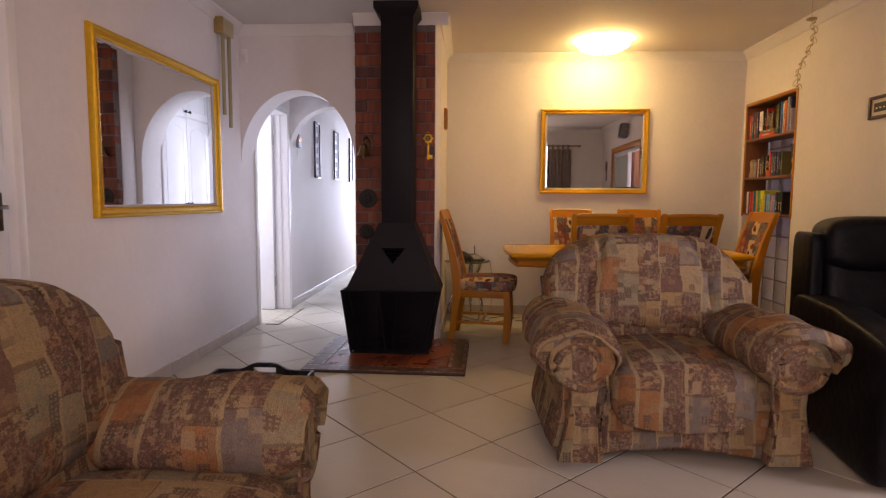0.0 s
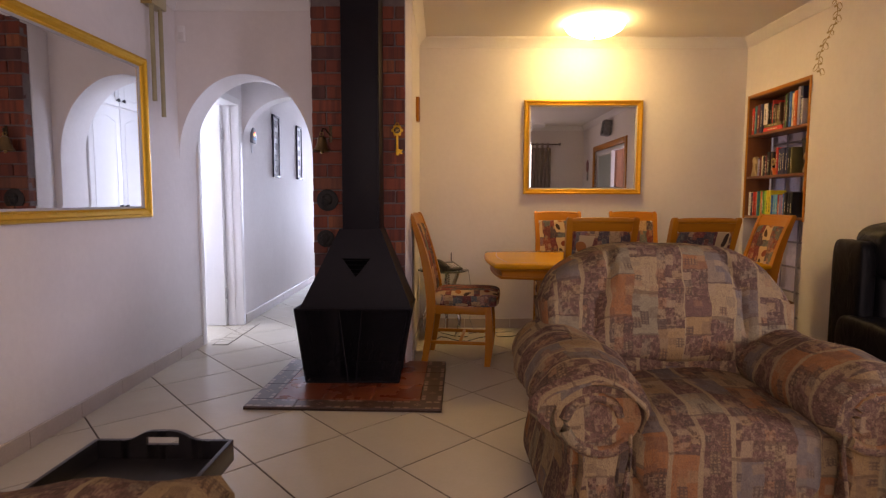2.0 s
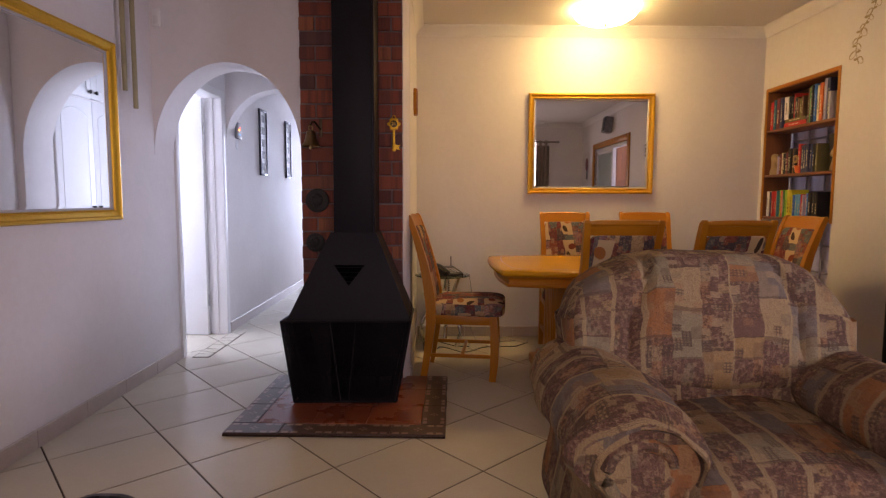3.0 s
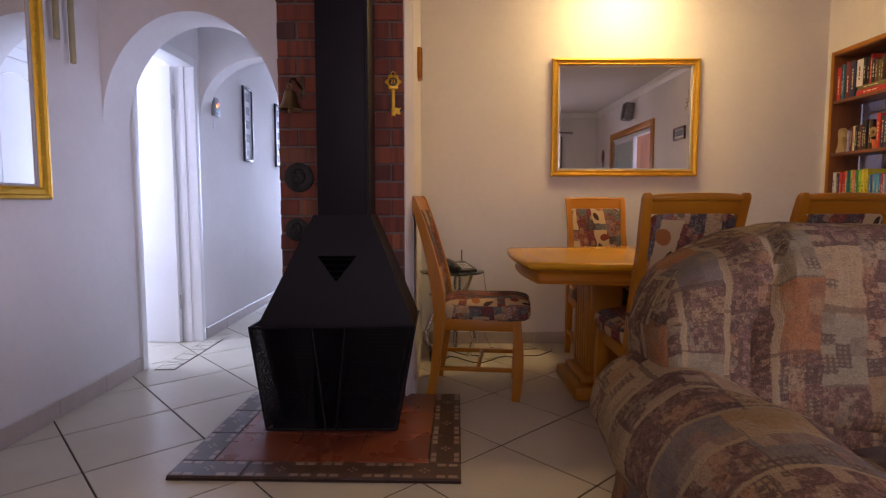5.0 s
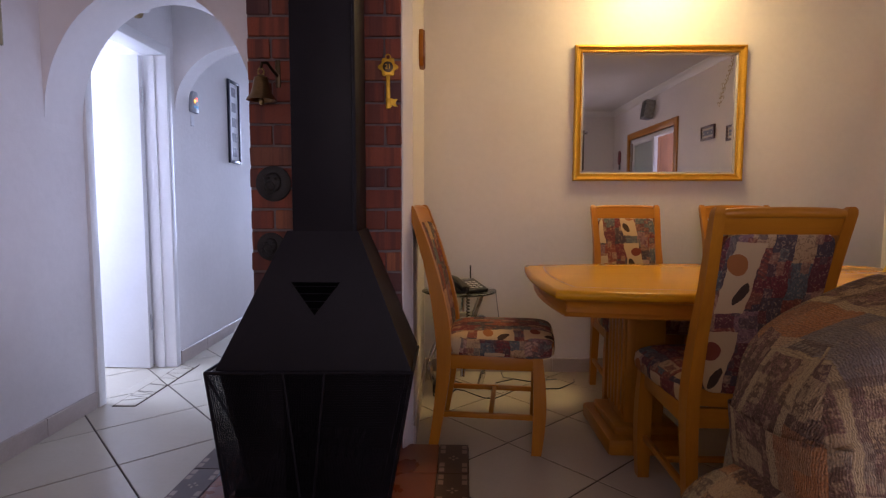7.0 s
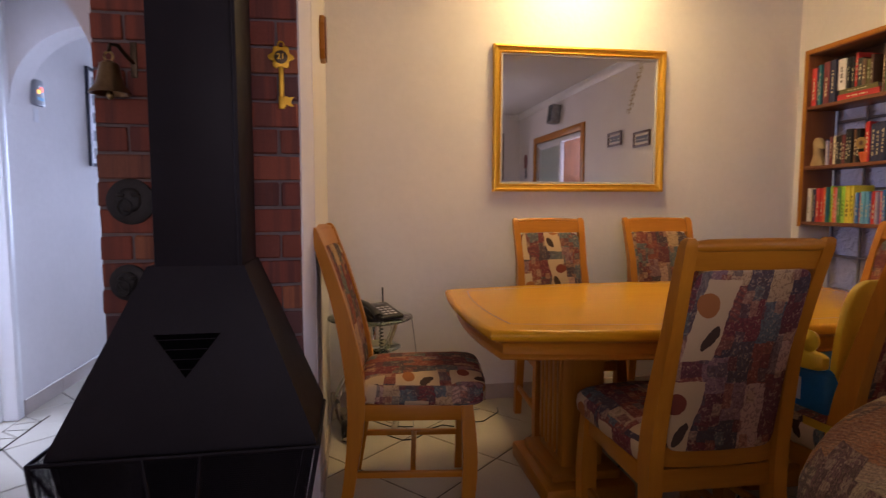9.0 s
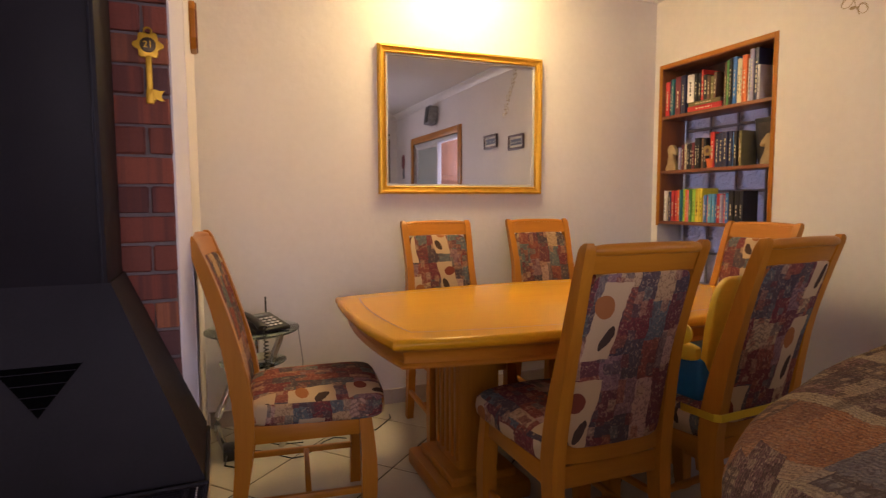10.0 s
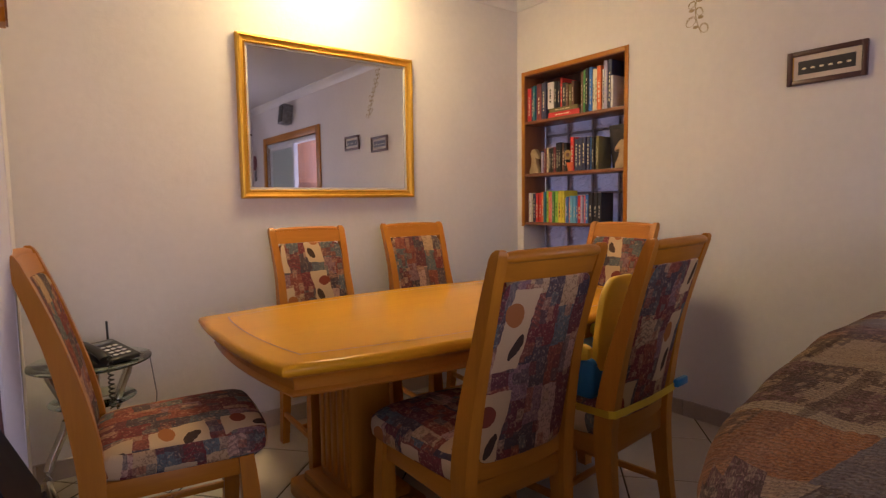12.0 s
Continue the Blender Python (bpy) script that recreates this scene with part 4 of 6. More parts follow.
def framed_mirror(name, w, h, m, label, fw):
    """A wall mirror in a moulded, beaded gilt frame, upright and facing -y."""
    t = thing(name, label, "mirror", m)
    prof = [(0, 0), (0, -0.022), (0.10, -0.034), (0.30, -0.036), (0.42, -0.026), (0.55, -0.024), (0.75, -0.02), (0.88, -0.022), (1.0, -0.012), (1.0, 0)]
    names = ("frame_bottom", "frame_right", "frame_top", "frame_left")
    cs = [(-w / 2, -h / 2), (w / 2, -h / 2), (w / 2, h / 2), (-w / 2, h / 2)]
    for k in range(4):
        (ax, az), (bx, bz) = cs[k], cs[(k + 1) % 4]
        rings = []
        for x, z in ((ax, az), (bx, bz)):
            sx, sz = (1 if x < 0 else -1), (1 if z < 0 else -1)
            rings.append([(x + sx * fw * a, d, z + sz * fw * a) for a, d in prof])
        part(names[k], loft(rings), GOLD, t)
    # rope bead round the sight edge
    bw, bh = w / 2 - fw * 0.86, h / 2 - fw * 0.86
    bm = bmesh.new()
    per = [(-bw, -bh, bw, -bh), (bw, -bh, bw, bh), (bw, bh, -bw, bh), (-bw, bh, -bw, -bh)]
    for ax, az, bx, bz in per:
        n = int(math.hypot(bx - ax, bz - az) / 0.014)
        for k in range(n):
            f = (k + 0.5) / n
            bmesh.ops.create_icosphere(bm, subdivisions=1, radius=0.0058, matrix=Matrix.Translation((ax + (bx - ax) * f, -0.024, az + (bz - az) * f)))
    tagged(part("bead_moulding", bm, GOLD, t), kind="stuff")
    iw, ih, e = w / 2 - fw + 0.001, h / 2 - fw + 0.001, 0.012
    # four flat strips carry the bevel's painted reflection
    for x0, x1, z0, z1 in ((-iw, iw, -ih, -ih + e), (-iw, iw, ih - e, ih), (-iw, -iw + e, -ih + e, ih - e), (iw - e, iw, -ih + e, ih - e)):
        part("slip", block(x0, x1, -0.012, -0.002, z0, z1, 0.001, 1), BEVEL_SHINE, t, "pale inner strip painted as the bevel's bright reflection")
    iw, ih = iw - e, ih - e
    # plate with a ground bevel all round
    bm = bmesh.new()
    a = [bm.verts.new(p) for p in ((-iw, -0.006, -ih), (iw, -0.006, -ih), (iw, -0.006, ih), (-iw, -0.006, ih))]
    b = [bm.verts.new(p) for p in ((-iw + e, -0.0066, -ih + e), (iw - e, -0.0066, -ih + e), (iw - e, -0.0066, ih - e), (-iw + e, -0.0066, ih - e))]
    for k in range(4):
        j = (k + 1) % 4
        bm.faces.new((a[k], a[j], b[j], b[k]))
    bm.faces.new(b)
    ob = part("mirror_plate", bm, MIRROR, t, "bevelled mirror glass")
    ob.data.polygons.foreach_set("use_smooth", [False] * 5)
    return t


framed_mirror("dining_mirror", 1.034, 0.816, pose(1.2435, BY - 0.001, 1.613), "gilt-framed wall mirror above the dining table", 0.045)
framed_mirror("lounge_mirror", 1.391, 0.982, pose(LX + 0.0125, 3.55, 1.525, 0, 0, 89.0), "large gilt-framed wall mirror on the lounge wall", 0.058)

# dining ceiling lamp: shallow glass bowl on a ceiling plate
LAMP = glow("lit_opal_glass", (1.0, 0.80, 0.27), 30.5)
lamp = thing("ceiling_lamp", "lit shallow opal glass bowl lamp on the ceiling", "ceiling lamp", pose(1.208, 5.235, CZ))
part("bowl", turned([(0.226, -0.02), (0.232, -0.027), (0.212, -0.058), (0.16, -0.088), (0.085, -0.105), (0.012, -0.11)], 40), LAMP, lamp)
part("ceiling_plate", turned([(0.10, -0.018), (0.11, -0.01), (0.11, -0.0005)], 32), GLOSSWHITE, lamp)
part("finial", turned([(0.004, -0.131), (0.010, -0.124), (0.010, -0.114), (0.016, -0.1095)], 12), BRASS, lamp)

# ---- doors ----


def door_frame(name, y0, y1, top, x, fw, depth, label, near=0.012):
    """A frame round an opening in a wall of constant x, facing +x."""
    f = thing(name, label, "door frame", None, kind="structure")
    part("jamb", block(x - depth, x + near, y0, y0 + fw, 0, top, 0.004), GLOSSWHITE, f)
    part("jamb", block(x - depth, x + 0.012, y1 - fw, y1, 0, top, 0.004), GLOSSWHITE, f)
    part("stop", block(x - depth + 0.03, x - 0.06, y1 - fw - 0.012, y1 - fw, 0, top - fw, 0.002), GLOSSWHITE, f)
    part("head", block(x - depth, x + 0.012, y0 + fw, y1 - fw, top - fw, top, 0.004), GLOSSWHITE, f)
    return f


door_frame("door_frame_1", 1.45, 2.41, 2.06, LX, 0.05, 0.14, "white-painted door frame")
d1 = thing("door_1", "closed white flush door with a dark lever handle", "door", pose(LX - 0.05, 1.50, 0), kind="structure")
part("leaf", block(-0.02, 0.02, 0.002, 0.857, 0.006, 2.005, 0.002), GLOSSWHITE, d1)
part("lock_plate", block(0.0205, 0.0245, 0.795, 0.830, 1.00, 1.16, 0.002), BRONZE, d1)
part("lever_handle", rod([(0.024, 0.812, 1.10), (0.06, 0.812, 1.10), (0.068, 0.80, 1.10), (0.066, 0.70, 1.095)], 0.008), BRONZE, d1)

door_frame("door_frame_2", 5.018, 5.81, 2.04, HX0, 0.06, 0.13, "white-painted bathroom door frame", -0.04)
d2 = thing("door_2", "white flush door standing wide open into the bathroom", "door", pose(HX0 - 0.135, 5.74, 0, 0, 0, 86), kind="structure")
part("leaf", block(-0.04, 0.0, 0.0, 0.68, 0.006, 1.972, 0.002), GLOSSWHITE, d2)
for z in (0.25, 1.68):
    part("hinge", turned([(0.006, 0), (0.006, 0.1)], 10, (-0.02, -0.008, z)), CHROME, d2)

# ---- bookshelf recess ----
SHY0, SHY1 = 4.80, 5.632          # the recess along the wall
case = thing("bookcase", "reddish wooden bookcase let into the wall with three book shelves", "bookcase", pose(RX, 0, 0))
D = 0.20
part("side", block(0.0, D, SHY0, SHY0 + 0.018, 1.007, 2.037, 0.002), DARKWOOD["z"], case)
part("side", block(0.0, D, SHY1 - 0.018, SHY1, 1.007, 2.037, 0.002), DARKWOOD["z"], case)
part("top_panel", block(0.0, D, SHY0 + 0.018, SHY1 - 0.018, 2.019, 2.037, 0.002), DARKWOOD["y"], case)
for z in (1.027, 1.36, 1.715):
    part("shelf", block(0.0, D, SHY0 + 0.018, SHY1 - 0.018, z - 0.02, z, 0.002), DARKWOOD["y"], case)
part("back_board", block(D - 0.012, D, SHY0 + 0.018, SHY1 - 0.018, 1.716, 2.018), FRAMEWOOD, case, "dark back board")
part("front_trim", block(-0.006, -0.0005, SHY0 - 0.012, SHY0 + 0.014, 0.997, 2.050, 0.002), OAK["z"], case)
part("front_trim", block(-0.006, -0.0005, SHY1 - 0.014, SHY1 + 0.012, 0.997, 2.050, 0.002), OAK["z"], case)
part("front_trim", block(-0.006, -0.0005, SHY0 + 0.014, SHY1 - 0.014, 2.024, 2.050, 0.002), OAK["y"], case)

BLOCKGLASS = Nodes("wavy_block_glass")
co_ = BLOCKGLASS.coord()
BLOCKGLASS.bump(BLOCKGLASS.noise(co_, 22, 2, 0.5, 1.2), 0.9, 0.02)
BLOCKGLASS = BLOCKGLASS.set(color=(0.70, 0.62, 0.68), trans=0.60, rough=0.5, ior=1.3)
panel = tagged(thing("window_2", "glass block panel behind the bookcase", "window", pose(RX + D + 0.022, 0, 0)), kind="structure")
JOINT = speckled("block_joint", (0.30, 0.27, 0.32), (0.38, 0.35, 0.40), 0.9, 20, 150, 0.3)
bm = bmesh.new()
for k in range(5):
    y = SHY0 + 0.208 * k
    block(0.0, 0.075, max(SHY0, y - 0.006), min(SHY1, y + 0.006), 0.0, 2.037, bm=bm)
part("upright_joint", bm, JOINT, panel)
bm = bmesh.new()
for k in range(11):
    for j in range(4):
        block(0.002, 0.073, SHY0 + 0.208 * j + 0.0065, SHY0 + 0.208 * (j + 1) - 0.0065, max(0.0, 0.2037 * k - 0.006), min(2.037, 0.2037 * k + 0.006), bm=bm)
part("level_joint", bm, JOINT, panel)
blk = None
for k in range(10):
    for j in range(4):
        y, z = SHY0 + 0.208 * (j + 0.5), 0.2037 * (k + 0.5)
        if blk is None:
            blk = part("glass_block", block(0.004, 0.071, -0.0985, 0.0985, -0.095, 0.095, 0.008), BLOCKGLASS, panel, m=pose(0, y, z))
        else:
            ob = new("glass_block", blk.data)
            ob.parent, ob.location = panel, (0, y, z)

# books: spine forward, each a cover round a page block
PAGES = speckled("book_pages", (0.42, 0.37, 0.28), (0.55, 0.50, 0.40), 0.9, 40, 400, 0.3)
COVERS = {}
INK = {"red": (0.33, 0.025, 0.02), "navy": (0.018, 0.022, 0.06), "teal": (0.02, 0.12, 0.16), "blue": (0.03, 0.11, 0.32), "maroon": (0.10, 0.02, 0.025), "silver": (0.42, 0.40, 0.42), "black": (0.012, 0.012, 0.014),
       "green": (0.04, 0.16, 0.04), "lime": (0.18, 0.36, 0.03), "cream": (0.48, 0.40, 0.27), "orange": (0.42, 0.09, 0.015), "white": (0.55, 0.52, 0.50), "lavender": (0.24, 0.22, 0.33), "yellow": (0.52, 0.38, 0.02),
       "sky": (0.08, 0.26, 0.42), "pink": (0.42, 0.10, 0.14), "olive": (0.10, 0.09, 0.03), "brown": (0.09, 0.05, 0.03)}
for key, c in INK.items():
    COVERS[key] = speckled("cover_" + key, tuple(min(0.8, v * 1.6) for v in c), tuple(min(0.85, v * 2.2) for v in c), 0.42, 20, 150, 0.1)
rb = random.Random(11)


def book(colour, t, h, d, m, words="standing upright on the shelf"):
    """A closed book: t thick, h high, d deep; its spine faces -x and it is centred along y."""
    b = thing("book", colour + "-covered book " + words, "book", m, "shelf books")
    bm = bmesh.new()
    r = min(0.004, t * 0.2)
    block(0.001, d, -t / 2, -t / 2 + 0.0025, 0, h, bm=bm)
    block(0.001, d, t / 2 - 0.0025, t / 2, 0, h, bm=bm)
    out = [(0.004, -t / 2), (0.0015, -t / 2 + r), (0.0, -t / 4), (0.0, t / 4), (0.0015, t / 2 - r), (0.004, t / 2), (0.006, t / 2), (0.006, -t / 2)]
    prism(out, "z", 0, h, bm)
    part("cover", bm, COVERS[colour], b)
    part("pages", block(0.0065, d - 0.005, -t / 2 + 0.003, t / 2 - 0.003, 0.003, h - 0.003), PAGES, b, "cream page block")
    ink = COVERS["cream"] if colour not in ("cream", "white", "silver", "yellow", "lime") else COVERS["black"]
    if t > 0.013:
        lo = h * rb.uniform(0.12, 0.25)
        hi = h * rb.uniform(0.6, 0.85)
        w = t * 0.11
        z = lo
        bm = bmesh.new()
        while z < hi:
            s = rb.uniform(0.008, 0.022)
            block(-0.0008, -0.0002, -w, w, z, min(z + s, hi), bm=bm)
            z += s + rb.uniform(0.004, 0.012)
        tagged(part("spine_title", bm, ink, b, "unreadable spine lettering"), kind="stuff")
    return b


def row(z, y, items, lean=0.0):
    """A run of books from y towards smaller y: (colour, thickness, height)."""
    for colour, t, h in items:
        book(colour, t, h, rb.uniform(0.12, 0.15), pose(RX + 0.012 + rb.uniform(0, 0.02), y - t / 2, z + 0.0005, 0, 0, rb.uniform(-1.5, 1.5)))
        y -= t + 0.0022
    return y


y = row(1.715, 5.615, (("red", 0.034, 0.225), ("navy", 0.020, 0.235), ("teal", 0.016, 0.235), ("blue", 0.014, 0.235), ("maroon", 0.042, 0.24), ("navy", 0.040, 0.24)))
y0 = y
# two lying books with others stood on top of them
book("red", 0.034, 0.26, 0.14, pose(RX + 0.015, y0 - 0.02, 1.7325, 90, 0, 0), "lying flat on the shelf")
book("olive", 0.026, 0.24, 0.13, pose(RX + 0.018, y0 - 0.025, 1.7635, 90, 0, 0), "lying flat on another book")
row(1.777, y0 - 0.012, (("silver", 0.052, 0.17), ("black", 0.022, 0.17), ("black", 0.020, 0.165), ("red", 0.016, 0.185), ("black", 0.03, 0.15), ("brown", 0.02, 0.14), ("olive", 0.022, 0.13), ("brown", 0.018, 0.15)))
row(1.715, y0 - 0.288, (("brown", 0.014, 0.25), ("green", 0.018, 0.26), ("black", 0.018, 0.265), ("blue", 0.022, 0.27), ("cream", 0.018, 0.255), ("cream", 0.016, 0.25), ("orange", 0.030, 0.265), ("white", 0.018, 0.24), ("lavender", 0.024, 0.285), ("navy", 0.026, 0.285), ("silver", 0.014, 0.19)))
y = row(1.36, 5.50, (("navy", 0.018, 0.15), ("lavender", 0.014, 0.14), ("maroon", 0.018, 0.16), ("cream", 0.016, 0.165), ("black", 0.022, 0.16), ("black", 0.020, 0.165), ("maroon", 0.02, 0.165), ("black", 0.022, 0.19), ("black", 0.020, 0.19), ("brown", 0.022, 0.185), ("black", 0.020, 0.185)))
row(1.36, y - 0.03, (("red", 0.028, 0.215), ("navy", 0.030, 0.20), ("navy", 0.030, 0.205), ("navy", 0.030, 0.205), ("navy", 0.026, 0.205), ("blue", 0.012, 0.20), ("black", 0.020, 0.20), ("black", 0.018, 0.20), ("olive", 0.016, 0.20)))
row(1.027, 5.60, (("white", 0.022, 0.20), ("cream", 0.016, 0.20), ("navy", 0.024, 0.195), ("red", 0.024, 0.20), ("red", 0.020, 0.20), ("orange", 0.024, 0.205), ("teal", 0.012, 0.205), ("lime", 0.020, 0.21), ("orange", 0.018, 0.205), ("pink", 0.014, 0.20),
                  ("green", 0.022, 0.205), ("lime", 0.024, 0.205), ("yellow", 0.030, 0.21), ("yellow", 0.016, 0.21), ("lavender", 0.014, 0.16), ("blue", 0.016, 0.17), ("pink", 0.014, 0.165), ("sky", 0.022, 0.175), ("sky", 0.018, 0.175), ("blue", 0.016, 0.17),
                  ("red", 0.026, 0.175), ("lavender", 0.016, 0.17), ("pink", 0.016, 0.17), ("blue", 0.020, 0.18), ("black", 0.030, 0.19), ("black", 0.030, 0.19), ("black", 0.026, 0.19)))


def horse_head(m, label):
    prof = [(-0.045, 0), (0.045, 0), (0.045, 0.02), (0.03, 0.05), (0.025, 0.10), (0.035, 0.14), (0.02, 0.165), (-0.005, 0.17), (-0.04, 0.13), (-0.05, 0.105), (-0.035, 0.095), (-0.015, 0.11), (-0.02, 0.07), (-0.04, 0.03)]
    return solid("bookend", prism(prof, "x", -0.018, 0.018, bevel=0.008), speckled("carved_cream_stone", (0.36, 0.25, 0.12), (0.52, 0.40, 0.22), 0.5, 18, 120, 0.3), label, "bookend", m=m)


horse_head(pose(RX + 0.05, 5.565, 1.3605, 0, 0, 0), "carved cream horse-head bookend on the shelf")
horse_head(pose(RX + 0.05, 4.86, 1.3605, 0, 0, 180), "carved tan horse-head bookend beside dark frames")
fig = thing("flower_pot", "tiny terracotta pot with a dull brass sunflower on the shelf", "ornament", pose(RX + 0.03, 5.235, 1.3605))
part("pot", turned([(0.018, 0), (0.026, 0.045), (0.029, 0.045), (0.029, 0.055), (0.02, 0.055)], 16), COVERS["orange"], fig)
part("stem", rod([(0, 0, 0.05), (0, 0.01, 0.09), (-0.01, 0.015, 0.10)], 0.003, 5), COVERS["green"], fig)
for k in range(10):
    a = 2 * math.pi * k / 10
    part("petal", cushion(-0.012, 0.015 + 0.022 * math.cos(a), 0.105 + 0.022 * math.sin(a), 0.003, 0.011, 0.011, 1, 1, 8, 6), BRASS, fig)
part("flower_centre", cushion(-0.014, 0.015, 0.105, 0.006, 0.013, 0.013, 1, 1, 12, 8), COVERS["brown"], fig)
GREY_PHOTO = speckled("dim_photo", (0.02, 0.018, 0.02), (0.07, 0.06, 0.06), 0.4, 25, 90, 0.05)
pf = thing("picture_frame", "small dark photo frame standing on the shelf", "picture frame", pose(RX + 0.09, 4.88, 1.3605, 0, -8, 0))
part("frame", block(-0.006, 0.006, -0.075, 0.075, 0.0, 0.26, 0.003), COVERS["black"], pf)
part("photo", block(-0.0075, -0.0065, -0.055, 0.055, 0.025, 0.235), GREY_PHOTO, pf)

# ---- wall decorations ----
key = thing("brass_key", "decorative brass twenty-first birthday key on the bricks", "ornament", pose(-0.283, 4.494, 0))
part("shaft", block(-0.008, 0.008, -0.008, 0.0, 1.485, 1.60, 0.002), GOLD, key)
petals = [(0.036 * (1 + 0.16 * math.cos(6 * a)) * math.cos(a), 1.612 + 0.034 * (1 + 0.16 * math.cos(6 * a)) * math.sin(a)) for a in [2 * math.pi * k / 48 for k in range(48)]]
part("bow", prism(petals, "y", -0.009, 0.0, bevel=0.001), GOLD, key)
part("bow_plate", turned([(0.021, 0), (0.021, 0.004), (0.018, 0.005)], 24), BRONZE, key, m=pose(0, -0.009, 1.612, 90, 0, 0))
part("ring", rod([(0.010 * math.cos(a), -0.004, 1.652 + 0.010 * math.sin(a)) for a in [2 * math.pi * k / 16 for k in range(17)]], 0.003, 6), GOLD, key)
part("bit", prism([(0.0, 1.455), (0.014, 1.455), (0.014, 1.462), (0.026, 1.456), (0.038, 1.456), (0.030, 1.466), (0.030, 1.474), (0.038, 1.486), (0.024, 1.484), (0.014, 1.488), (0.0, 1.488)], "y", -0.008, 0.0), GOLD, key)
part("shaft_foot", block(-0.010, 0.010, -0.009, 0.0, 1.447, 1.488, 0.002), GOLD, key)
txt = bpy.data.curves.new("key_number", "FONT")
txt.body, txt.size, txt.extrude, txt.align_x, txt.align_y = "21", 0.026, 0.001, "CENTER", "CENTER"
txt.materials.append(GOLD)
tob = new("number", txt)
tob.parent, tob.matrix_basis = key, pose(0, -0.0145, 1.612, 90, 0, 0)

bell = thing("brass_bell", "old brass ship's bell on a wall bracket", "bell", pose(-0.775, 4.42, -0.009))
part("bell_body", turned([(0.008, 1.575), (0.026, 1.565), (0.033, 1.53), (0.040, 1.505), (0.054, 1.485), (0.058, 1.477), (0.050, 1.478), (0.036, 1.50), (0.02, 1.55)], 32), speckled("old_bell_brass", (0.17, 0.105, 0.045), (0.30, 0.19, 0.085), 0.36, 30, 160, 0.2, 0.001, metal=0.85), bell)
part("clapper", cushion(0, 0, 1.472, 0.011, 0.011, 0.013, 1, 1, 12, 8), BRASS, bell)
part("crown_loop", rod([(0.012 * math.cos(a), 0, 1.587 + 0.014 * math.sin(a)) for a in [2 * math.pi * k / 12 for k in range(13)]], 0.004, 6), BRASS, bell)
part("bracket_arm", rod([(0.0, 0.0, 1.60), (0.004, 0.0, 1.622), (0.02, 0.015, 1.625), (0.035, 0.04, 1.60), (0.045, 0.068, 1.585)], 0.006, 8), BRONZE, bell)
part("bracket_plate", block(0.036, 0.056, 0.066, 0.074, 1.54, 1.65, 0.003), BRONZE, bell)


def knocker(z, x, r, label):
    k = thing("wall_mask", label, "ornament", pose(x, 4.493, z))
    part("disc", turned([(r * 0.55, 0.014), (r * 0.8, 0.012), (r, 0.006), (r * 1.02, 0.0)][::-1], 32), PEWTER, k, m=pose(0, 0, 0, 90, 0, 0))
    part("boss", cushion(0.0, -0.012, 0.005, r * 0.5, 0.014, r * 0.55, 0.9, 0.9, 24, 14), PEWTER, k)
    for s in (-1, 1):
        part("brow", cushion(s * r * 0.3, -0.022, r * 0.3, r * 0.2, 0.009, r * 0.1, 1, 1, 12, 8), PEWTER, k)
    part("ring", rod([(-0.01 + 0.020 * math.cos(a), -0.028, -r * 0.25 + 0.026 * math.sin(a)) for a in [2 * math.pi * j / 20 for j in range(21)]], 0.0035, 6), PEWTER, k)


knocker(1.145, -0.757, 0.072, "dark pewter lion-face plaque with a ring")
knocker(0.885, -0.772, 0.058, "smaller dark pewter plaque with a ring")

plq = thing("wooden_plaque", "long hexagonal wooden plaque on the side wall", "plaque", pose(-0.189, 5.14, 1.852, 0, 0, 0))
hexa = [(-0.075, -0.055), (-0.045, -0.092), (0.045, -0.092), (0.075, -0.055), (0.075, 0.055), (0.045, 0.092), (-0.045, 0.092), (-0.075, 0.055)]
part("board", prism(hexa, "x", 0.0, 0.022, bevel=0.004), OAK["z"], plq)
part("face_panel", prism([(a * 0.93, b * 0.94) for a, b in hexa], "x", 0.0222, 0.028), DARKWOOD["z"], plq, "dark carved panel")

chime = thing("door_chime", "cream door chime with two long khaki tubes", "door chime", pose(LX, 4.41, 0))
KHAKI = speckled("khaki_enamel", (0.27, 0.235, 0.12), (0.36, 0.31, 0.17), 0.4, 12, 90, 0.05)
part("housing", block(0.0, 0.075, -0.105, 0.075, 2.375, 2.485, 0.006), speckled("cream_enamel", (0.42, 0.36, 0.20), (0.52, 0.45, 0.27), 0.35, 6, 80, 0.05), chime)
part("end_cap", block(0.004, 0.072, -0.117, -0.1052, 2.37, 2.49, 0.003), BRASS, chime)
part("tube", turned([(0.014, 1.775), (0.014, 2.375)], 18, (0.05, -0.075, 0)), KHAKI, chime, "long khaki metal tube")
part("tube", turned([(0.014, 1.69), (0.014, 2.375)], 18, (0.05, 0.035, 0)), KHAKI, chime, "long khaki metal tube")
sens = thing("alarm_sensor", "small white alarm sensor box near the ceiling", "alarm sensor", pose(-1.825, 4.779, 2.31))
part("body", block(-0.026, 0.026, -0.045, 0.0, -0.055, 0.055, 0.008), GLOSSWHITE, sens)
part("lens", block(-0.018, 0.018, -0.047, -0.0452, -0.04, 0.01, 0.002), CEIL, sens)

# passage: narrow photo frames, alarm keypad, wall light, cupboards
MAT = speckled("picture_mount", (0.68, 0.68, 0.70), (0.76, 0.76, 0.78), 0.8, 12, 200, 0.1)
GREY = speckled("grey_photo", (0.10, 0.10, 0.115), (0.32, 0.32, 0.35), 0.5, 30, 90, 0.05)
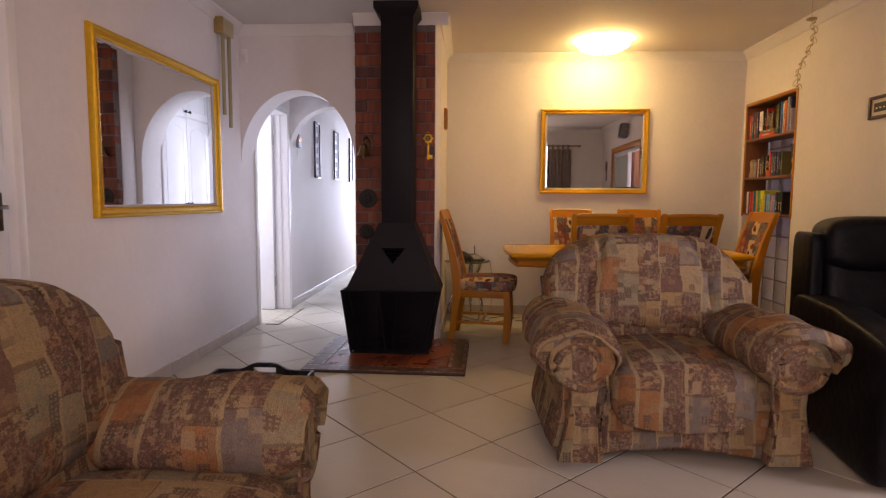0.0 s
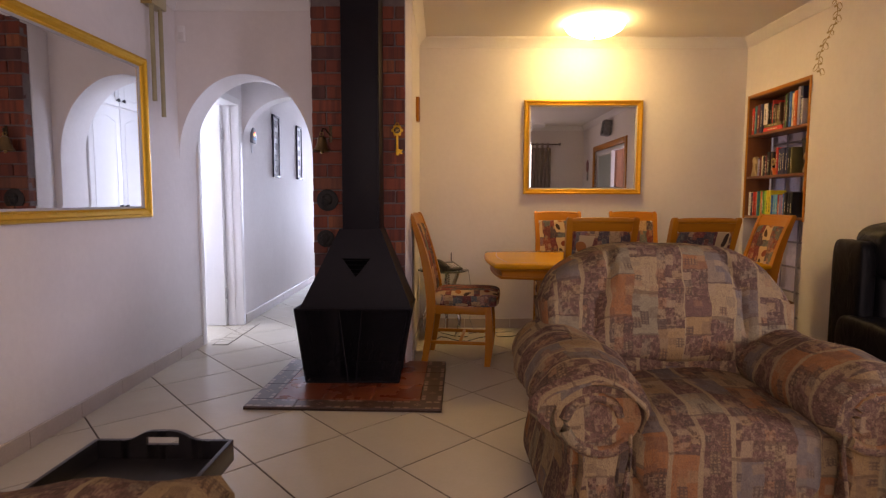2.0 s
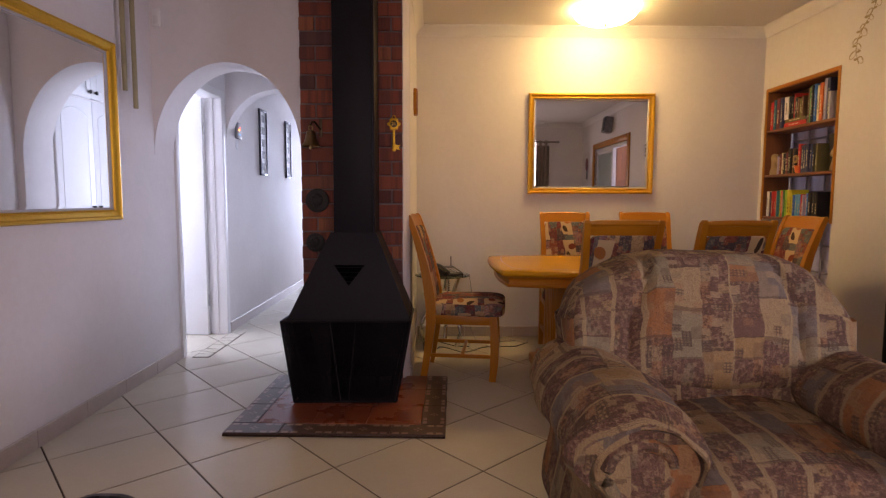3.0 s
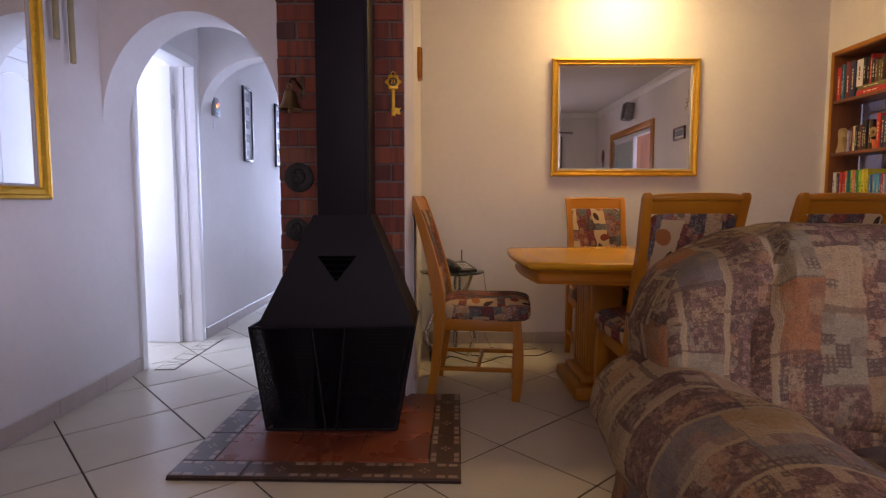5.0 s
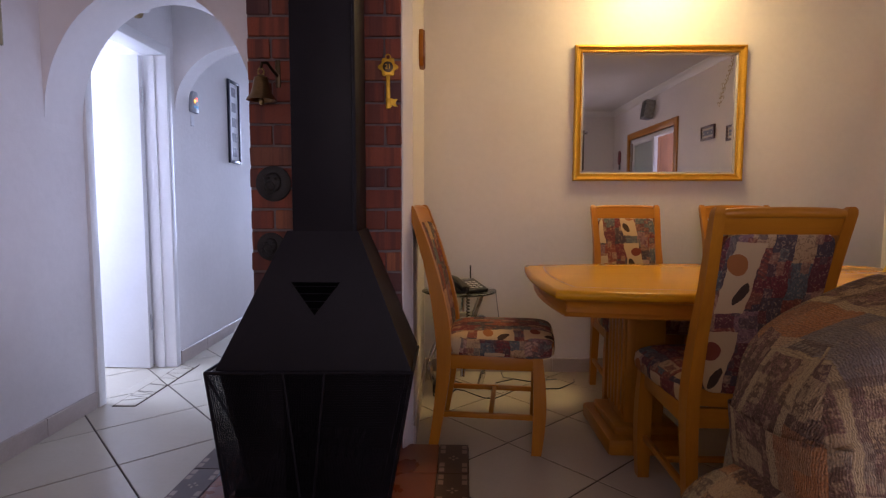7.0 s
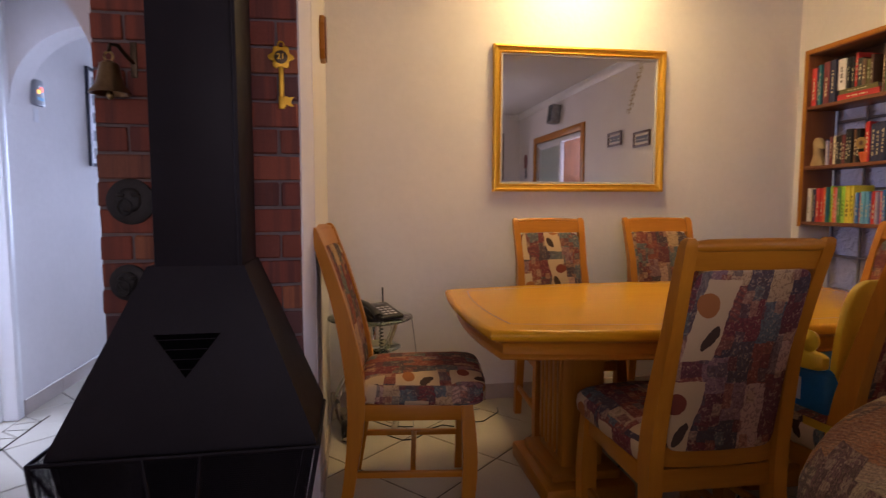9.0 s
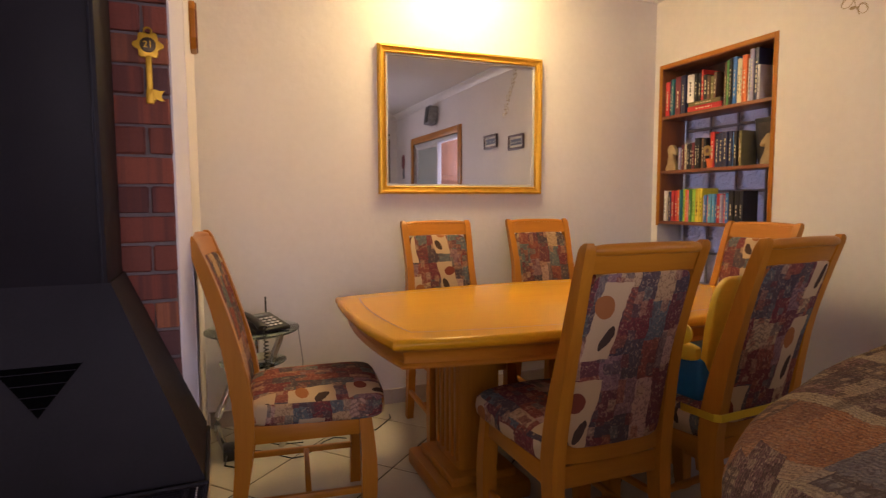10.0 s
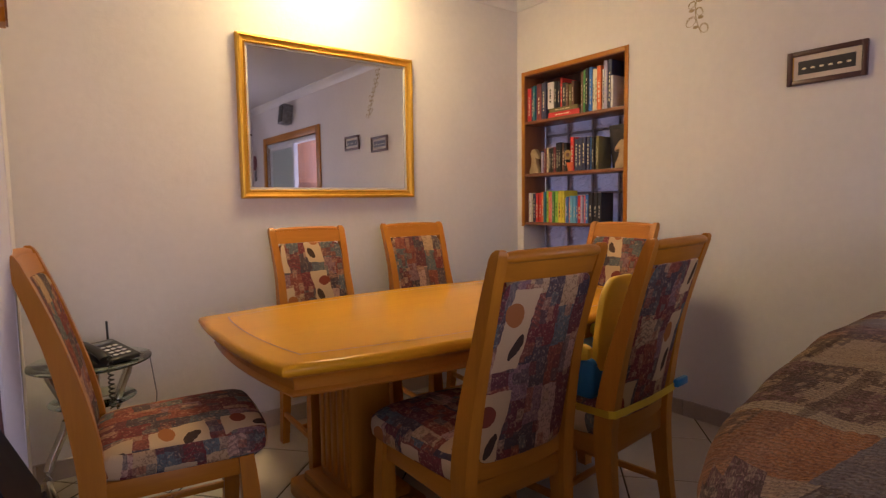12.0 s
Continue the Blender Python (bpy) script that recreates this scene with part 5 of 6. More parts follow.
NAVY = speckled("blue_black_frame", (0.012, 0.014, 0.03), (0.025, 0.028, 0.05), 0.35, 20, 100, 0.05)


def photo_strip(y, z0, z1, label):
    p = thing("photo_frame", label, "picture frame", pose(HX0, y, 0), "passage photo frames")
    w = 0.115
    part("stile", block(0.001, 0.022, -w, -w + 0.022, z0, z1, 0.003), NAVY, p)
    part("stile", block(0.001, 0.022, w - 0.022, w, z0, z1, 0.003), NAVY, p)
    part("rail", block(0.001, 0.022, -w + 0.022, w - 0.022, z0, z0 + 0.022, 0.003), NAVY, p)
    part("rail", block(0.001, 0.022, -w + 0.022, w - 0.022, z1 - 0.022, z1, 0.003), NAVY, p)
    part("mount", block(0.001, 0.010, -w + 0.022, w - 0.022, z0 + 0.022, z1 - 0.022), MAT, p)
    n = 5
    for k in range(n):
        c = z0 + 0.03 + (z1 - z0 - 0.06) * (k + 0.5) / n
        part("photo", block(0.0101, 0.012, -0.042, 0.042, c - 0.036, c + 0.036), GREY, p)


photo_strip(6.858, 1.39, 2.055, "tall narrow frame of five small photographs")
photo_strip(7.82, 1.40, 2.06, "tall narrow frame of five small photographs")
photo_strip(8.78, 1.40, 2.06, "tall narrow frame of five small photographs")
pad = thing("alarm_keypad", "grey alarm keypad with lit red and yellow lights", "keypad", pose(HX0, 6.115, 1.755))
part("case", prism([(-0.05, -0.07), (0.05, -0.07), (0.055, -0.04), (0.038, 0.065), (0.025, 0.075), (-0.025, 0.075), (-0.038, 0.065), (-0.055, -0.04)], "x", 0.001, 0.03, bevel=0.006), speckled("grey_plastic", (0.25, 0.27, 0.30), (0.33, 0.35, 0.38), 0.45, 15, 100, 0.05), pad)
part("light", block(0.0302, 0.032, 0.004, 0.024, 0.012, 0.034), glow("red_led", (1.0, 0.12, 0.05), 3.0), pad, "glowing red light")
part("light", block(0.0302, 0.032, -0.026, -0.006, -0.004, 0.018), glow("amber_led", (1.0, 0.5, 0.05), 2.5), pad, "glowing amber light")
part("label_strip", block(0.0302, 0.0315, -0.035, 0.035, -0.04, -0.022), COVERS["sky"], pad)
part("note", block(0.001, 0.003, -0.025, 0.025, -0.16, -0.085), MAT, pad)
wl = thing("wall_light", "unlit brass-backed wall light with white diffuser", "wall light", pose(HX0, 5.34, 2.205))
part("back_plate", prism([(-0.13, -0.075), (-0.10, -0.10), (0.10, -0.10), (0.13, -0.075), (0.13, 0.10), (-0.13, 0.10)], "x", 0.001, 0.035, bevel=0.006), BRASS, wl)
part("diffuser", cushion(0.062, 0.0, 0.0, 0.045, 0.10, 0.085, 0.5, 0.4, 28, 14), GLOSSWHITE, wl)

cup = thing("built_in_cupboard", "tall white built-in cupboard with panelled doors and black knobs", "cupboard", pose(HX1, 0, 0))
for y0, y1 in ((5.03, 5.445), (5.45, 5.865)):
    for z0, z1, top in ((0.08, 1.90, False), (1.92, 2.54, True)):
        dr = part("door", block(-0.022, -0.001, y0, y1, z0, z1, 0.003), GLOSSWHITE, cup)
        a, b, c, d = y0 + 0.06, y1 - 0.06, z0 + 0.07, z1 - 0.07
        arch = [(a, c), (b, c)] + [(b - (b - a) * i / 12, d - 0.05 + 0.05 * math.sin(math.pi * i / 12)) for i in range(13)]
        path = [(-0.023, p, q) for p, q in arch] + [(-0.023, *arch[0])]
        part("panel_moulding", rod(path, 0.005, 6), GLOSSWHITE, dr)
        ky = y1 - 0.035 if y0 < 5.3 else y0 + 0.035
        kz = z0 + 0.05 if top else 1.0
        part("knob", turned([(0.006, 0), (0.006, 0.012), (0.015, 0.018), (0.015, 0.026), (0.006, 0.03)], 14), BLACK, dr, "round black knob", m=pose(-0.022, ky, kz, 0, -90, 0))
part("plinth", block(-0.015, -0.001, 5.03, 5.865, 0.0, 0.075, 0.002), GLOSSWHITE, cup)

# right wall: two small framed prints
CREAM_MOUNT = speckled("cream_mount", (0.62, 0.54, 0.46), (0.70, 0.62, 0.54), 0.8, 12, 200, 0.1)


def print_frame(y, z, n, label):
    p = thing("framed_print", label, "picture", pose(RX, y, z), "small framed prints")
    w, h, f = 0.152, 0.073, 0.021
    part("stile", block(-0.02, -0.001, -w, -w + f, -h, h, 0.003), FRAMEWOOD, p)
    part("stile", block(-0.02, -0.001, w - f, w, -h, h, 0.003), FRAMEWOOD, p)
    part("rail", block(-0.02, -0.001, -w + f, w - f, -h, -h + f, 0.003), FRAMEWOOD, p)
    part("rail", block(-0.02, -0.001, -w + f, w - f, h - f, h, 0.003), FRAMEWOOD, p)
    part("mount", block(-0.009, -0.001, -w + f, w - f, -h + f, h - f), CREAM_MOUNT, p)
    part("gilt_slip", block(-0.0115, -0.0095, w - f - 0.004, w - f - 0.0002, -h + f + 0.0002, h - f - 0.0002), GOLD, p)
    part("print_ground", block(-0.0105, -0.0091, -w + 0.043, w - 0.043, -0.029, 0.029), COVERS["black"], p)
    for k in range(n):
        yy = -0.085 + 0.17 * k / (n - 1)
        part("print_figure", cushion(-0.011, yy, -0.004, 0.0006, 0.009, 0.0045, 0.8, 0.8, 12, 6), COVERS["cream"], p)


print_frame(3.795, 1.743, 6, "small dark-framed print of a row of pale shapes")
print_frame(3.24, 1.80, 3, "small dark-framed print of three pale shapes")

# hanging wire vine
vine = thing("hanging_vine", "curled bronze wire vine hanging on a thread from the ceiling", "wall hanging", pose(2.41, 4.235, 0))
WIRE = speckled("bronze_wire", (0.30, 0.23, 0.12), (0.48, 0.38, 0.21), 0.5, 30, 90, 0.2, metal=0.3)
part("thread", rod([(0, 0, CZ), (0, 0, 2.41)], 0.0012, 5), WIRE, vine)
part("rosette", cushion(0, 0, 2.405, 0.032, 0.030, 0.012, 0.8, 0.8, 20, 10), WIRE, vine)
stem = []
for k in range(26):
    f = k / 25
    stem.append((-0.085 * f + 0.020 * math.sin(6.0 * f), -0.065 * f - 0.025 * math.sin(6.0 * f), 2.40 - 0.49 * f))
part("stem", rod(stem, 0.0018, 5), WIRE, vine)
rv = random.Random(3)
for k in range(2, 25, 2):
    px, py, pz = stem[k]
    s = 1 if k % 4 else -1
    r = rv.uniform(0.016, 0.027)
    curl = [(px + 0.3 * s * r * math.sin(a), py + s * (r - (r - 0.03 * r * a) * math.cos(a)), pz + (r - 0.03 * r * a) * math.sin(a)) for a in [0.42 * j for j in range(24)]]
    part("tendril", rod(curl, 0.0014, 5), WIRE, vine)
    part("leaf", cushion(px, py - s * 0.018, pz + 0.012, 0.004, 0.014, 0.007, 1, 1, 10, 6), WIRE, vine)

# sliding door of the right wall, speaker and oval ornament
ALU = speckled("white_aluminium", (0.55, 0.55, 0.56), (0.63, 0.63, 0.64), 0.35, 6, 90, 0.03)
FROST = Nodes("frosted_glass").set(color=(0.55, 0.60, 0.56), rough=0.35, trans=0.6, ior=1.3)
sf = tagged(thing("door_3", "timber-framed sliding glass door standing half open", "sliding door", pose(RX, 0, 0)), kind="structure")
part("post", block(-0.018, 0.12, 0.60, 0.70, 0.0, 2.09, 0.004), OAK["z"], sf)
part("post", block(-0.018, 0.12, 2.36, 2.46, 0.0, 2.09, 0.004), OAK["z"], sf)
part("head", block(-0.018, 0.12, 0.70, 2.36, 2.0, 2.09, 0.004), OAK["y"], sf)
part("track", block(0.02, 0.10, 0.70, 2.36, 1.95, 2.0, 0.003), ALU, sf)
for y0, y1, x in ((0.70, 1.58, 0.07), (0.78, 1.62, 0.03)):
    pn = part("sliding_panel", block(x - 0.016, x + 0.016, y0, y0 + 0.05, 0.02, 1.95, 0.003), ALU, sf)
    part("stile", block(x - 0.016, x + 0.016, y1 - 0.06, y1, 0.02, 1.95, 0.003), ALU, pn)
    part("rail", block(x - 0.016, x + 0.016, y0 + 0.05, y1 - 0.06, 1.90, 1.95, 0.003), ALU, pn)
    part("rail", block(x - 0.016, x + 0.016, y0 + 0.05, y1 - 0.06, 0.02, 0.09, 0.003), ALU, pn)
    part("pane", block(x - 0.003, x + 0.003, y0 + 0.05, y1 - 0.06, 0.09, 1.90), FROST, pn)
spk = thing("loudspeaker", "small black loudspeaker on the wall above the sliding door", "loudspeaker", pose(RX, 1.60, 2.29, 0, 8, 0))
part("cabinet", block(-0.13, -0.01, -0.085, 0.085, -0.12, 0.12, 0.006), GREY, spk)
part("grille", block(-0.136, -0.1305, -0.07, 0.07, -0.105, 0.105, 0.003), BLACK, spk)
part("wall_bracket", block(-0.012, -0.001, -0.02, 0.02, -0.03, 0.03), BLACK, spk)
ov = thing("wall_plate", "dark oval wall ornament with hanging tags", "ornament", pose(RX, 0.22, 1.78))
part("plate", cushion(-0.014, 0, 0, 0.013, 0.075, 0.11, 0.7, 1, 28, 12), COVERS["maroon"], ov)
for k in range(3):
    part("tag", block(-0.01, -0.001, -0.05 + 0.03 * k, -0.03 + 0.03 * k, -0.26, -0.12 + 0.01 * k, 0.002), GREY, ov)
kc = thing("kitchen_cupboard", "tall reddish-brown panelled wooden kitchen cupboard", "cupboard", pose(3.75, 0.38, 0, 0, 0, -90))
part("body", block(0.0, 0.55, -0.62, 0.62, 0.0, 2.2, 0.004), DARKWOOD["z"], kc)
for y0 in (-0.61, -0.2, 0.21):
    for z0, z1 in ((0.1, 0.85), (0.95, 1.45), (1.5, 2.15)):
        dr = part("door", block(-0.022, -0.001, y0, y0 + 0.39, z0, z1, 0.004), DARKWOOD["z"], kc)
        part("raised_panel", block(-0.03, -0.0225, y0 + 0.07, y0 + 0.32, z0 + 0.07, z1 - 0.07, 0.006), DARKWOOD["z"], dr)

# far end of the lounge: curtain on its rod, ceiling fan, window
CURT = speckled("beige_curtain", (0.24, 0.20, 0.17), (0.32, 0.27, 0.23), 0.9, 10, 300, 0.3)
cur = thing("curtain", "beige tab-top curtain drawn aside on a dark rod", "curtain", pose(0, FY + 0.085, 0))
rings = []
for z in (0.04, 0.6, 1.2, 1.8, 2.14):
    pts = [(1.42 + 0.60 * i / 60, 0.028 * math.sin(i * 0.95 + 0.3 * z) + 0.01 * math.sin(i * 0.4), z) for i in range(61)]
    rings.append(pts + [(x, y - 0.004, z_) for x, y, z_ in pts[::-1]])
part("cloth", loft(rings), CURT, cur)
for k in range(6):
    x = 1.46 + 0.10 * k
    part("tab", prism([(-0.022, 2.12), (0.022, 2.12), (0.022, 2.23), (-0.022, 2.23)], "x", x - 0.02, x + 0.02), CURT, cur)
cr = thing("curtain_rod", "dark metal curtain rod with ball ends", "curtain rod", pose(0, FY + 0.085, 2.205))
part("rod", rod([(-1.6, 0, 0), (2.16, 0, 0)], 0.011, 10), BRONZE, cr)
for x in (-1.6, 2.18):
    part("finial", cushion(x, 0, 0, 0.03, 0.026, 0.026, 0.9, 0.9, 16, 10), CHROME, cr)
for x in (-1.45, 2.10):
    part("bracket", rod([(x, -0.084, 0), (x, -0.008, 0)], 0.007, 8), BRONZE, cr)
wf = tagged(thing("window_1", "wide white-framed lounge window", "window", pose(0, FY - 0.11, 0)), kind="structure")
for x in (-1.25, -0.35, 0.55, 1.40):
    part("mullion", block(x, x + 0.05, -0.03, 0.03, 0.4, 2.3, 0.004), GLOSSWHITE, wf)
for z in (0.4, 2.25):
    part("window_rail", block(-1.2, 1.40, -0.028, 0.028, z, z + 0.05, 0.004), GLOSSWHITE, wf)
fan = thing("ceiling_fan", "white ceiling fan with four blades at rest", "ceiling fan", pose(0.88, 2.15, 0, 0, 0, 8))
part("down_rod", turned([(0.012, 2.33), (0.012, CZ - 0.03), (0.06, CZ - 0.03), (0.065, CZ)], 20), GLOSSWHITE, fan)
part("motor", turned([(0.03, 2.18), (0.09, 2.20), (0.105, 2.25), (0.10, 2.30), (0.05, 2.335)], 28), GLOSSWHITE, fan)
for k in range(4):
    a = radians(90 * k)
    part("blade", prism([(0.16, -0.05), (0.60, -0.07), (0.63, -0.04), (0.63, 0.04), (0.60, 0.07), (0.16, 0.05)], "z", -0.004, 0.004, bevel=0.002), GLOSSWHITE, fan, m=pose(0, 0, 2.25, 0, 0, 90 * k) @ pose(0, 0, 0, 10, 0, 0))
    part("blade_iron", prism([(0.08, -0.02), (0.20, -0.03), (0.20, 0.03), (0.08, 0.02)], "z", -0.009, -0.005), CHROME, fan, m=pose(0, 0, 2.25, 0, 0, 90 * k))

# ---- telephone table ----
TINT = Nodes("green_edge_glass").set(color=(0.72, 0.88, 0.80), trans=1.0, rough=0.0, ior=1.45)
tt = thing("telephone_table", "small round glass table on curved chrome legs", "side table", pose(0.025, 5.43, 0))
part("glass_top", turned([(0.212, 0.552), (0.218, 0.556), (0.218, 0.560), (0.212, 0.563)], 48), TINT, tt)
part("lower_shelf", turned([(0.150, 0.400), (0.155, 0.403), (0.150, 0.406)], 40), TINT, tt)
for k in range(3):
    a = radians(200 + 120 * k)
    pts = []
    for j in range(17):
        f = j / 16
        r = 0.130 + 0.034 * math.sin(2.5 * math.pi * f - 0.5) + 0.03 * (1 - f) ** 2
        pts.append((r * math.cos(a), r * math.sin(a), 0.552 * f))
    part("chrome_leg", rod(pts, 0.016, 12), CHROME, tt)
ph = thing("telephone", "dark grey desk telephone with keypad and coiled cord", "telephone", pose(0.06, 5.36, 0.566, 0, 0, 28))
part("body", prism([(-0.095, 0.002), (0.095, 0.002), (0.095, 0.058), (0.07, 0.062), (-0.095, 0.022)], "x", -0.085, 0.095, bevel=0.006), BLACK, ph)
for i in range(4):
    for j in range(4):
        x, y = -0.018 + 0.026 * i, -0.068 + 0.026 * j
        part("keypad_button", block(x - 0.009, x + 0.009, y - 0.007, y + 0.007, 0.0442 + 0.242 * y, 0.0492 + 0.242 * y, 0.002, 1), COVERS["silver"], ph)
part("display", block(-0.03, 0.075, 0.040, 0.064, 0.052, 0.0625, 0.002, 1), GREY, ph)
hs = []
for k in range(13):
    f = k / 12
    y = -0.108 + 0.216 * f
    end = abs(2 * f - 1) ** 3
    zc = 0.052 + 0.242 * y * 0.7 + 0.020 * (1 - (2 * f - 1) ** 2)
    w, th = 0.019 + 0.007 * end, (0.012 + 0.007 * end) * (0.55 if k in (0, 12) else 1.0)
    hs.append([(-0.058 + w * math.cos(q), y, zc + th * math.sin(q)) for q in [2 * math.pi * n / 16 for n in range(16)]])
part("handset", loft(hs), BLACK, ph)
part("antenna", rod([(0.085, 0.09, 0.05), (0.087, 0.095, 0.135)], 0.0045, 6), BLACK, ph)
coil = [(-0.055 + 0.009 * math.cos(0.8 * k), -0.125 + 0.009 * math.sin(0.8 * k), 0.04 - 0.0022 * k) for k in range(90)]
part("coiled_cord", rod(coil, 0.0032, 5), BLACK, ph)
md = thing("papers", "loose papers on the lower glass shelf", "papers", pose(0.03, 5.43, 0.4065))
part("sheet", block(-0.09, 0.08, -0.06, 0.06, 0.0, 0.006), MAT, md)
part("sheet", block(-0.07, 0.10, -0.05, 0.07, 0.0062, 0.012), PAGES, md, m=pose(0, 0, 0, 0, 0, 14))
cb = thing("floor_cable", "thin black cable lying in loops on the floor", "cable", pose(0, 0, 0))
part("cable", rod([(-0.12 + 0.08 * k + 0.04 * math.sin(2.1 * k), 5.42 + 0.10 * math.sin(1.3 * k), 0.004) for k in range(12)], 0.003, 5), BLACK, cb)
part("cable", rod([(0.0 + 0.055 * k, 5.25 + 0.08 * math.cos(0.9 * k), 0.004) for k in range(9)], 0.003, 5), BLACK, cb)
part("cable", rod([(0.24, 5.47, 0.56), (0.27, 5.52, 0.35), (0.26, 5.56, 0.10), (0.30, 5.55, 0.004), (0.45, 5.48, 0.004), (0.62, 5.52, 0.004)], 0.0025, 5), GREY, cb)
ad = thing("power_adaptor", "black power adaptor and plug on the floor by the wall", "adaptor", pose(-0.09, 5.30, 0.0005))
part("adaptor_body", block(-0.035, 0.035, -0.05, 0.05, 0, 0.055, 0.008), BLACK, ad)
part("cord", rod([(-0.02, -0.05, 0.03), (-0.03, -0.10, 0.01), (0.03, -0.14, 0.005), (0.06, -0.06, 0.005), (0.10, 0.02, 0.005)], 0.004, 6), BLACK, ad)

# ---- child's booster seat strapped to the chair ----
YEL = speckled("yellow_plastic", (0.66, 0.44, 0.005), (0.76, 0.52, 0.01), 0.35, 8, 90, 0.03)
BLU = speckled("blue_plastic", (0.006, 0.13, 0.34), (0.012, 0.18, 0.42), 0.35, 8, 90, 0.03)
LIM = COVERS["lime"]
bs = thing("booster_seat", "yellow and blue plastic child booster seat strapped on", "booster seat", pose(1.438, 4.125, 0.508, 0, 0, 186))
part("seat_box", block(-0.15, 0.15, -0.15, 0.15, 0.0, 0.14, 0.02, 3), BLU, bs)
part("side_label", block(-0.1525, -0.1505, -0.06, 0.06, 0.03, 0.10), MAT, bs)
part("side_label", block(0.1505, 0.1525, -0.06, 0.06, 0.03, 0.10), MAT, bs)
part("backrest", cushion(0, 0.15, 0.235, 0.128, 0.016, 0.175, 0.4, 0.3, 32, 16, lambda p: Vector((p.x * (1 - 0.25 * max(0, p.z / 0.175) ** 2), p.y + 0.10 * p.z, p.z))), YEL, bs)
for s in (-1, 1):
    part("armrest", cushion(s * 0.16, -0.01, 0.165, 0.022, 0.16, 0.028, 0.4, 0.4, 24, 12), YEL, bs)
    part("hinge_knob", turned([(0.030, 0), (0.034, 0.012), (0.012, 0.02)], 18), YEL, bs, m=pose(s * 0.165, 0.10, 0.225, 0, s * 90, 0))
    part("side_strap", rod([(s * 0.165, -0.05, 0.14), (s * 0.178, -0.06, 0.06), (s * 0.17, -0.03, -0.02), (s * 0.16, 0.05, -0.05)], 0.008, 6), LIM, bs)
part("rear_strap", loft([[(x, y + dy, z) for dy, z in ((0, -0.012), (0.004, -0.012), (0.004, 0.012), (0, 0.012))] for x, y in ((-0.215, 0.13), (-0.215, 0.245), (-0.20, 0.262), (0.0, 0.272), (0.20, 0.262), (0.215, 0.245), (0.215, 0.13))]), YEL, bs, "yellow webbing strap round the chair back")
part("buckle", block(-0.27, -0.19, 0.262, 0.282, -0.002, 0.026, 0.005), BLU, bs, "blue plastic buckle")

# ---- black tray on a low stool ----
EBONY = wood("black_stained_wood", (0.006, 0.005, 0.005), (0.018, 0.014, 0.013), "y", 0.4, 0.3, 30)
tr = thing("serving_tray", "black wooden serving tray with cut-out handles", "tray", pose(-0.75, 1.965, 0.408))
W2, L2 = 0.196, 0.24
part("tray_floor", block(-W2 + 0.012, W2 - 0.012, -L2 + 0.012, L2 - 0.012, 0.0, 0.009), EBONY, tr)
for s in (-1, 1):
    part("tray_side", block(s * W2 - 0.012 * (s > 0), s * W2 + 0.012 * (s < 0), -L2, L2, 0.0, 0.062, 0.002), EBONY, tr)
    bm = bmesh.new()
    n = 24
    outer = [(-W2 + 0.012 + (2 * W2 - 0.024) * i / n, 0.062 + 0.028 * math.exp(-((i / n - 0.5) / 0.2) ** 4)) for i in range(n + 1)]
    y0, y1 = (s * L2 - 0.012, s * L2) if s > 0 else (s * L2, s * L2 + 0.012)
    hw = 0.052
    for i in range(n):
        (xa, za), (xb, zb) = outer[i], outer[i + 1]
        hole = abs((xa + xb) / 2) < hw
        for lo, hi_a, hi_b in (((0.0, 0.050, 0.050), (0.072, za, zb)) if hole else ((0.0, za, zb),)):
            loft([[(xa, y0, lo), (xa, y1, lo), (xa, y1, hi_a), (xa, y0, hi_a)], [(xb, y0, lo), (xb, y1, lo), (xb, y1, hi_b), (xb, y0, hi_b)]], bm=bm)
    bmesh.ops.remove_doubles(bm, verts=bm.verts, dist=0.0001)
    part("tray_end", bm, EBONY, tr, "end board with cut-out handle")
st = thing("low_stool", "low black stool under the serving tray", "stool", pose(-0.75, 1.965, 0))
part("stool_top", block(-0.15, 0.15, -0.20, 0.20, 0.38, 0.4075, 0.006), EBONY, st)
for sx in (-1, 1):
    for sy in (-1, 1):
        part("leg", block(sx * 0.125 - 0.015, sx * 0.125 + 0.015, sy * 0.17 - 0.015, sy * 0.17 + 0.015, 0, 0.38, 0.003), EBONY, st)

# crazy-paved strip of broken tile at the bathroom threshold
mo = tagged(thing("threshold", "strip of broken-tile mosaic across the bathroom threshold", "mosaic"), kind="structure")
rm = random.Random(8)
part("mosaic_bed", block(-1.80, -1.675, 5.03, 5.80, 0.0005, 0.002), GROUT, mo)
edge_a, edge_b = [5.03], [5.03]
while edge_a[-1] < 5.72:
    edge_a.append(edge_a[-1] + rm.uniform(0.07, 0.13))
    edge_b.append(edge_a[-1] + rm.uniform(-0.05, 0.05))
edge_a[-1] = edge_b[-1] = 5.80
for k in range(len(edge_a) - 1):
    quad = [(-1.80, edge_a[k]), (-1.675, edge_b[k]), (-1.675, edge_b[k + 1]), (-1.80, edge_a[k + 1])]
    for shard in ((quad[0], quad[1], quad[3]), (quad[1], quad[2], quad[3])) if k % 3 else (quad,):
        c = (sum(p[0] for p in shard) / len(shard), sum(p[1] for p in shard) / len(shard))
        part("shard", prism([(c[0] + (x - c[0]) * 0.86, c[1] + (y - c[1]) * 0.86) for x, y in shard], "z", 0.002, 0.0045), TILE, mo)

# ---- pieces of floor, hearth and brickwork ----


